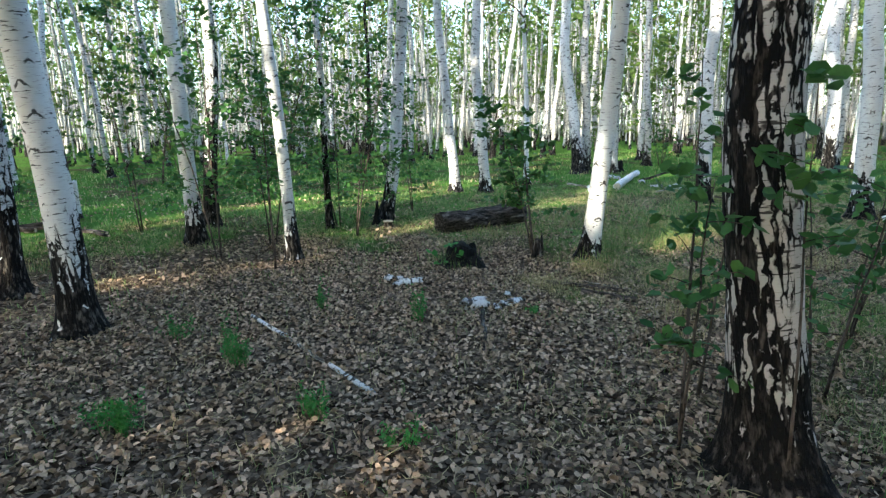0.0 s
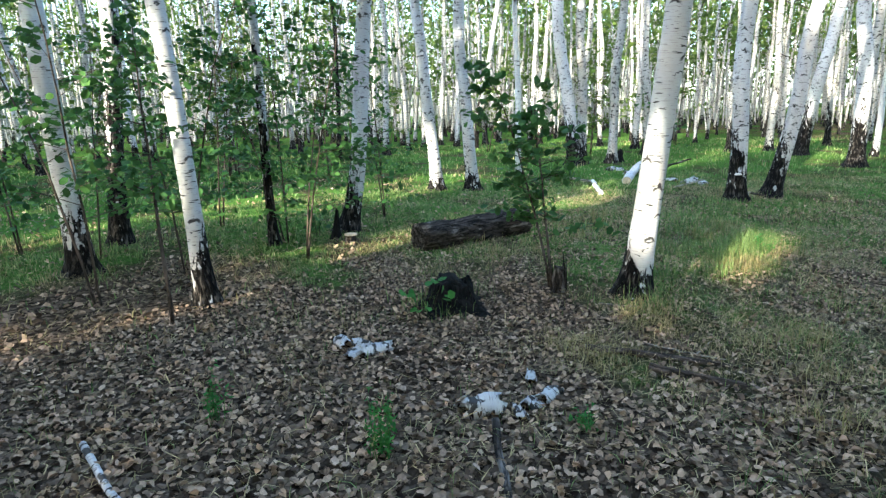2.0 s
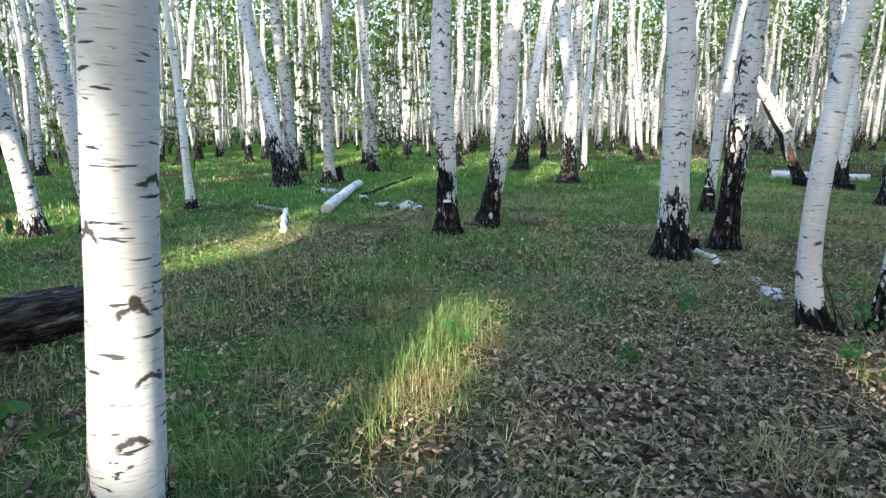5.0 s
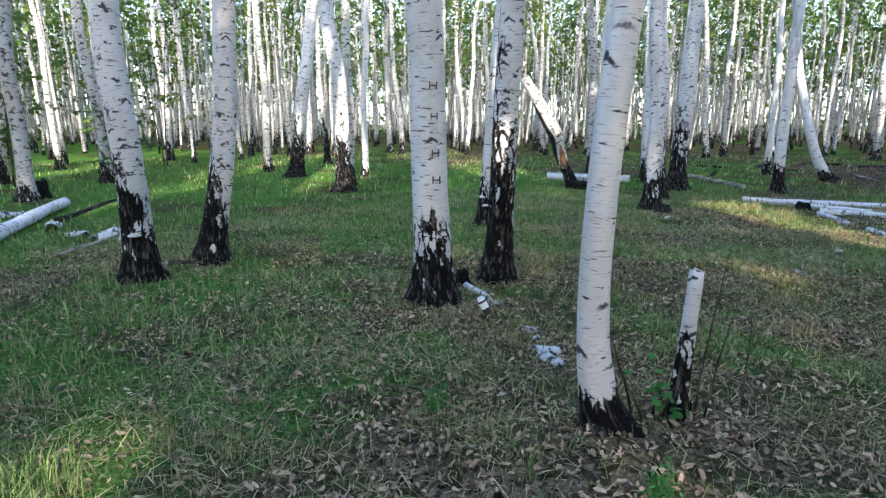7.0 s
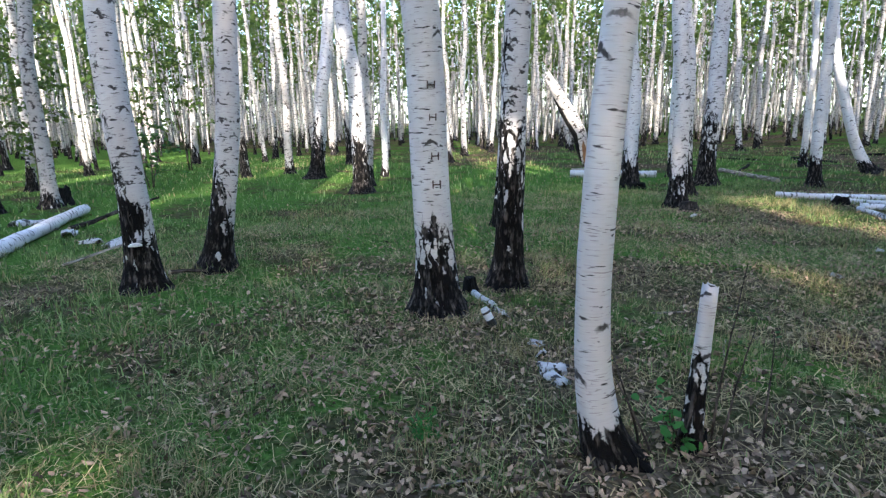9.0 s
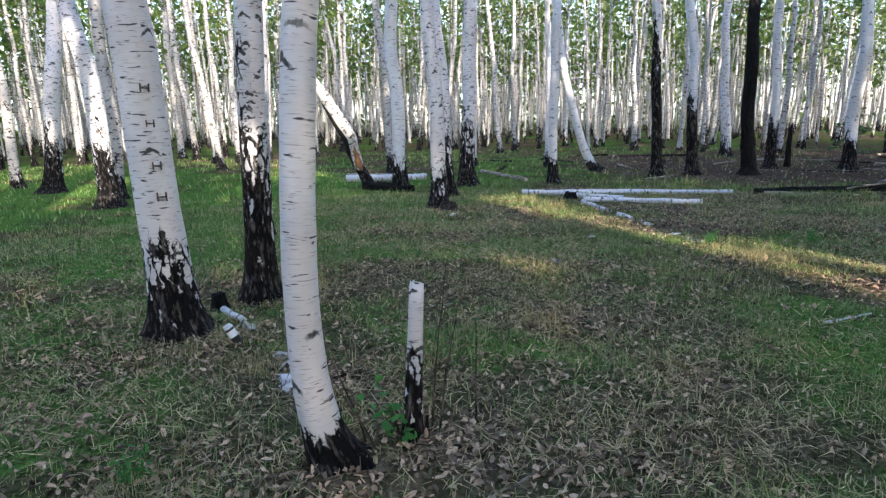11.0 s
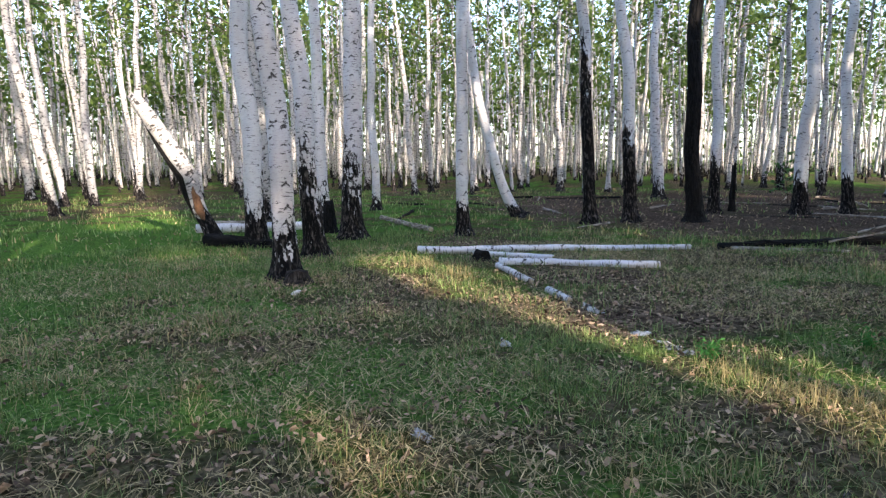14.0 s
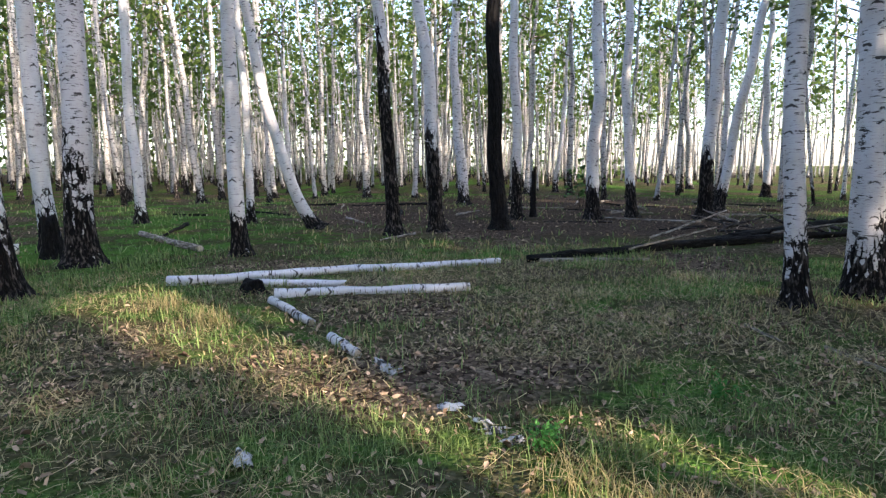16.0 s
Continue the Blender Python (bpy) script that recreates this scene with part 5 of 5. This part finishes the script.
sapling(-0.42, 5.78, 0.36, "small aspen shoot with round bright leaves", (0.0, 0.0), 2, 4, 16, (0.07, 0.1), 0.15, 0.3, 0.004, mat=M_FRESH)
sapling(-1.75, 9.05, 0.45, "small leafy shoot at a birch foot", (0.0, 0.0), 2, 4, 24, (0.08, 0.12), 0.25, 0.3, 0.005)
sapling(6.02, 6.12, 0.34, "low leafy shoots around a broken stem", (0.0, 0.0), 3, 4, 40, (0.04, 0.06), 0.16, 0.2, 0.004, mat=M_FRESH)
for x, y, h, l in ((5.9, 6.3, 0.62, (-0.25, 0.2)), (5.86, 6.22, 0.5, (-0.3, 0.35)), (6.16, 6.08, 0.85, (0.06, -0.05)), (6.12, 6.02, 0.7, (0.03, -0.12)), (6.3, 5.9, 0.55, (0.0, 0.0))):
    sapling(x, y, h, "bare dark shoot beside a broken stem", l, 1, 2, 4, (0.02, 0.03), 0.12, 0.5, 0.0065, name="bare_shoot")
ru = np.random.RandomState(88)
for i in range(12):
    a, d = ru.uniform(1.15, 2.25), ru.uniform(15, 30)
    x, y = 1 + d * math.cos(a), 1 + d * math.sin(a)
    if min(math.hypot(x - p, y - q) for p, q in TREES) > 0.6:
        sapling(x, y, ru.uniform(3.2, 6.0), "tall leafy understorey sapling among birches", (0, 0), 2, 12, 620, (0.09, 0.15), 1.2, 0.25, 0.022, mat=M_CROWN)
sapling(8.3, 21.0, 2.2, BUSH, (0, 0), 3, 8, 260, (0.09, 0.14), 0.8, 0.2, 0.015)
sapling(26.4, 1.2, 2.0, "lone green sapling on scorched ground", (0, 0), 3, 8, 200, (0.09, 0.14), 0.7, 0.2, 0.015)


def weed(x, y, h, spread, n, label, mat=None):
    """A tuft of feathery weed: stalks with small leaves."""
    rs = np.random.RandomState(int(abs(x * 717 + y * 119) * 10) % 99999)
    ob = new("weed_tuft")
    ob.location = (x, y, gz(x, y) - 0.01)
    lines, at = [], []
    for i in range(n):
        a, b = rs.uniform(0, 6.28), rs.uniform(0, spread)
        o = np.array([math.cos(a), math.sin(a), 0]) * b * 0.6
        t = o * 1.8 + np.array([0, 0, h * rs.uniform(0.5, 1.1)])
        lines.append(np.array([o, (o + t) / 2 + rs.normal(0, 0.008, 3), t]))
        k = 14
        g = rs.uniform(0.25, 1.05, k)[:, None]
        at.append(o + (t - o) * g + rs.normal(0, 0.016, (k, 3)))
    tagged(part("stalkwork", join_tubes("stalkwork", lines, 0.0022, 0.001, 3), mat or M_FRESH, ob), kind="stuff")
    at = np.concatenate(at)
    tagged(part("foliage", leaves_mesh("foliage", at, rs.uniform(0.018, 0.045, len(at)), rs, 0.2, "diamond", 0.35), mat or M_FRESH, ob), kind="stuff")
    return tagged(ob, label, "weed", "weeds in the litter")


for x, y, h, s, n in ((-2.33, 2.13, 0.22, 0.16, 26), (-2.48, 2.2, 0.16, 0.12, 14), (-1.29, 2.26, 0.2, 0.14, 20), (-1.94, 3.02, 0.24, 0.12, 18), (-2.1, 3.2, 0.34, 0.1, 14), (-0.69, 3.86, 0.3, 0.08, 18), (-2.67, 3.64, 0.18, 0.16, 18), (-1.6, 4.3, 0.3, 0.07, 10), (-0.75, 1.9, 0.15, 0.12, 12),
                      (4.15, 6.55, 0.12, 0.1, 10), (5.3, 5.9, 0.16, 0.08, 9), (5.2, 7.05, 0.14, 0.08, 9), (0.35, 4.05, 0.08, 0.08, 8), (3.3, 7.3, 0.2, 0.14, 14), (11.3, 4.9, 0.2, 0.12, 14), (11.9, 3.8, 0.16, 0.1, 10)):
    weed(x, y, h, s, n, "tuft of soft bright green weed in litter")

carved_marks((6.60, 8.41), ((6.485, 8.305, 1.757, 0.055), (6.49, 8.30, 1.53, 0.05), (6.495, 8.292, 1.25, 0.055), (6.50, 8.288, 1.04, 0.06)))


def tussock(x, y, n, h, dry, label):
    rs = np.random.RandomState(int(abs(x * 313 + y * 77) * 10) % 99999)
    px, py = x + rs.normal(0, 0.13, n), y + rs.normal(0, 0.13, n)
    me = blades("grass_tussock", px, py, rs.uniform(0.6, 1.2, n) * h, rs.uniform(0.003, 0.006, n), rs, 1.2 if dry else 0.8)
    return tagged(part("grass_tussock", me, M_STRAW if dry else M_GRASS), label, "grass", kind="stuff")


for x, y, n, h, dry in ((2.4, 6.6, 220, 0.2, False), (2.75, 7.0, 300, 0.24, False), (3.0, 7.25, 320, 0.26, False), (3.3, 7.5, 320, 0.26, False), (3.55, 7.8, 260, 0.22, False), (2.85, 6.8, 260, 0.18, True), (2.6, 6.75, 200, 0.15, True), (-0.42, 6.0, 130, 0.2, False), (-0.1, 6.25, 130, 0.24, False), (-0.3, 5.82, 70, 0.16, False), (1.5, 5.75, 120, 0.24, False), (1.35, 5.5, 90, 0.2, True), (1.75, 6.4, 160, 0.3, False), (3.9, 5.5, 160, 0.22, True),
                        (10.7, 4.4, 200, 0.15, True), (11.0, 4.8, 200, 0.14, True), (11.2, 4.6, 160, 0.2, False), (10.6, 4.0, 160, 0.15, True), (13.4, 7.4, 200, 0.22, True), (14.0, 8.0, 160, 0.2, True), (7.9, 6.0, 140, 0.16, True), (0.75, 4.95, 120, 0.14, True), (0.5, 5.1, 120, 0.14, True),
                        (0.59, 4.8, 150, 0.13, True), (1.53, 3.93, 150, 0.15, True), (1.75, 4.9, 90, 0.13, True), (1.95, 4.42, 120, 0.13, True), (1.2, 5.3, 110, 0.13, True), (2.2, 4.9, 120, 0.16, True)):
    tussock(x, y, n, h, dry, "tuft of dry straw grass" if dry else "tuft of long green grass")


# single dead leaves that lie on top of the litter in the clearing
forest_floor = next(o for o in scene.objects if o.name == "ground")
rl = np.random.RandomState(61)
LEAF_SHAPES = [leaves_mesh("fallen_leaf", np.zeros((1, 3)), rl.uniform(0.038, 0.055), rl, 0.85, "leaf", 0.74, 0.3) for i in range(8)]
k = Net("single_dead_leaf")
tint = k.mix(k.random(), (0.11, 0.062, 0.038), (0.60, 0.425, 0.295))
M_LEAF = k.done(k.mix(k.ramp(k.noise(k.place(), 70, 3), 0.4, 0.7, 0, 0.5), tint, (0.08, 0.05, 0.035)), 0.7, 0.3)
for i in range(300):
    x, y = rl.uniform(-1.4, 1.7), rl.uniform(2.6, 5.6)
    ob = part("fallen_leaf", LEAF_SHAPES[i % 8], M_LEAF, forest_floor)
    ob.matrix_basis = pose(x, y, gz(x, y) + rl.uniform(0.018, 0.03), rl.uniform(-14, 14), rl.uniform(-14, 14), rl.uniform(0, 360))
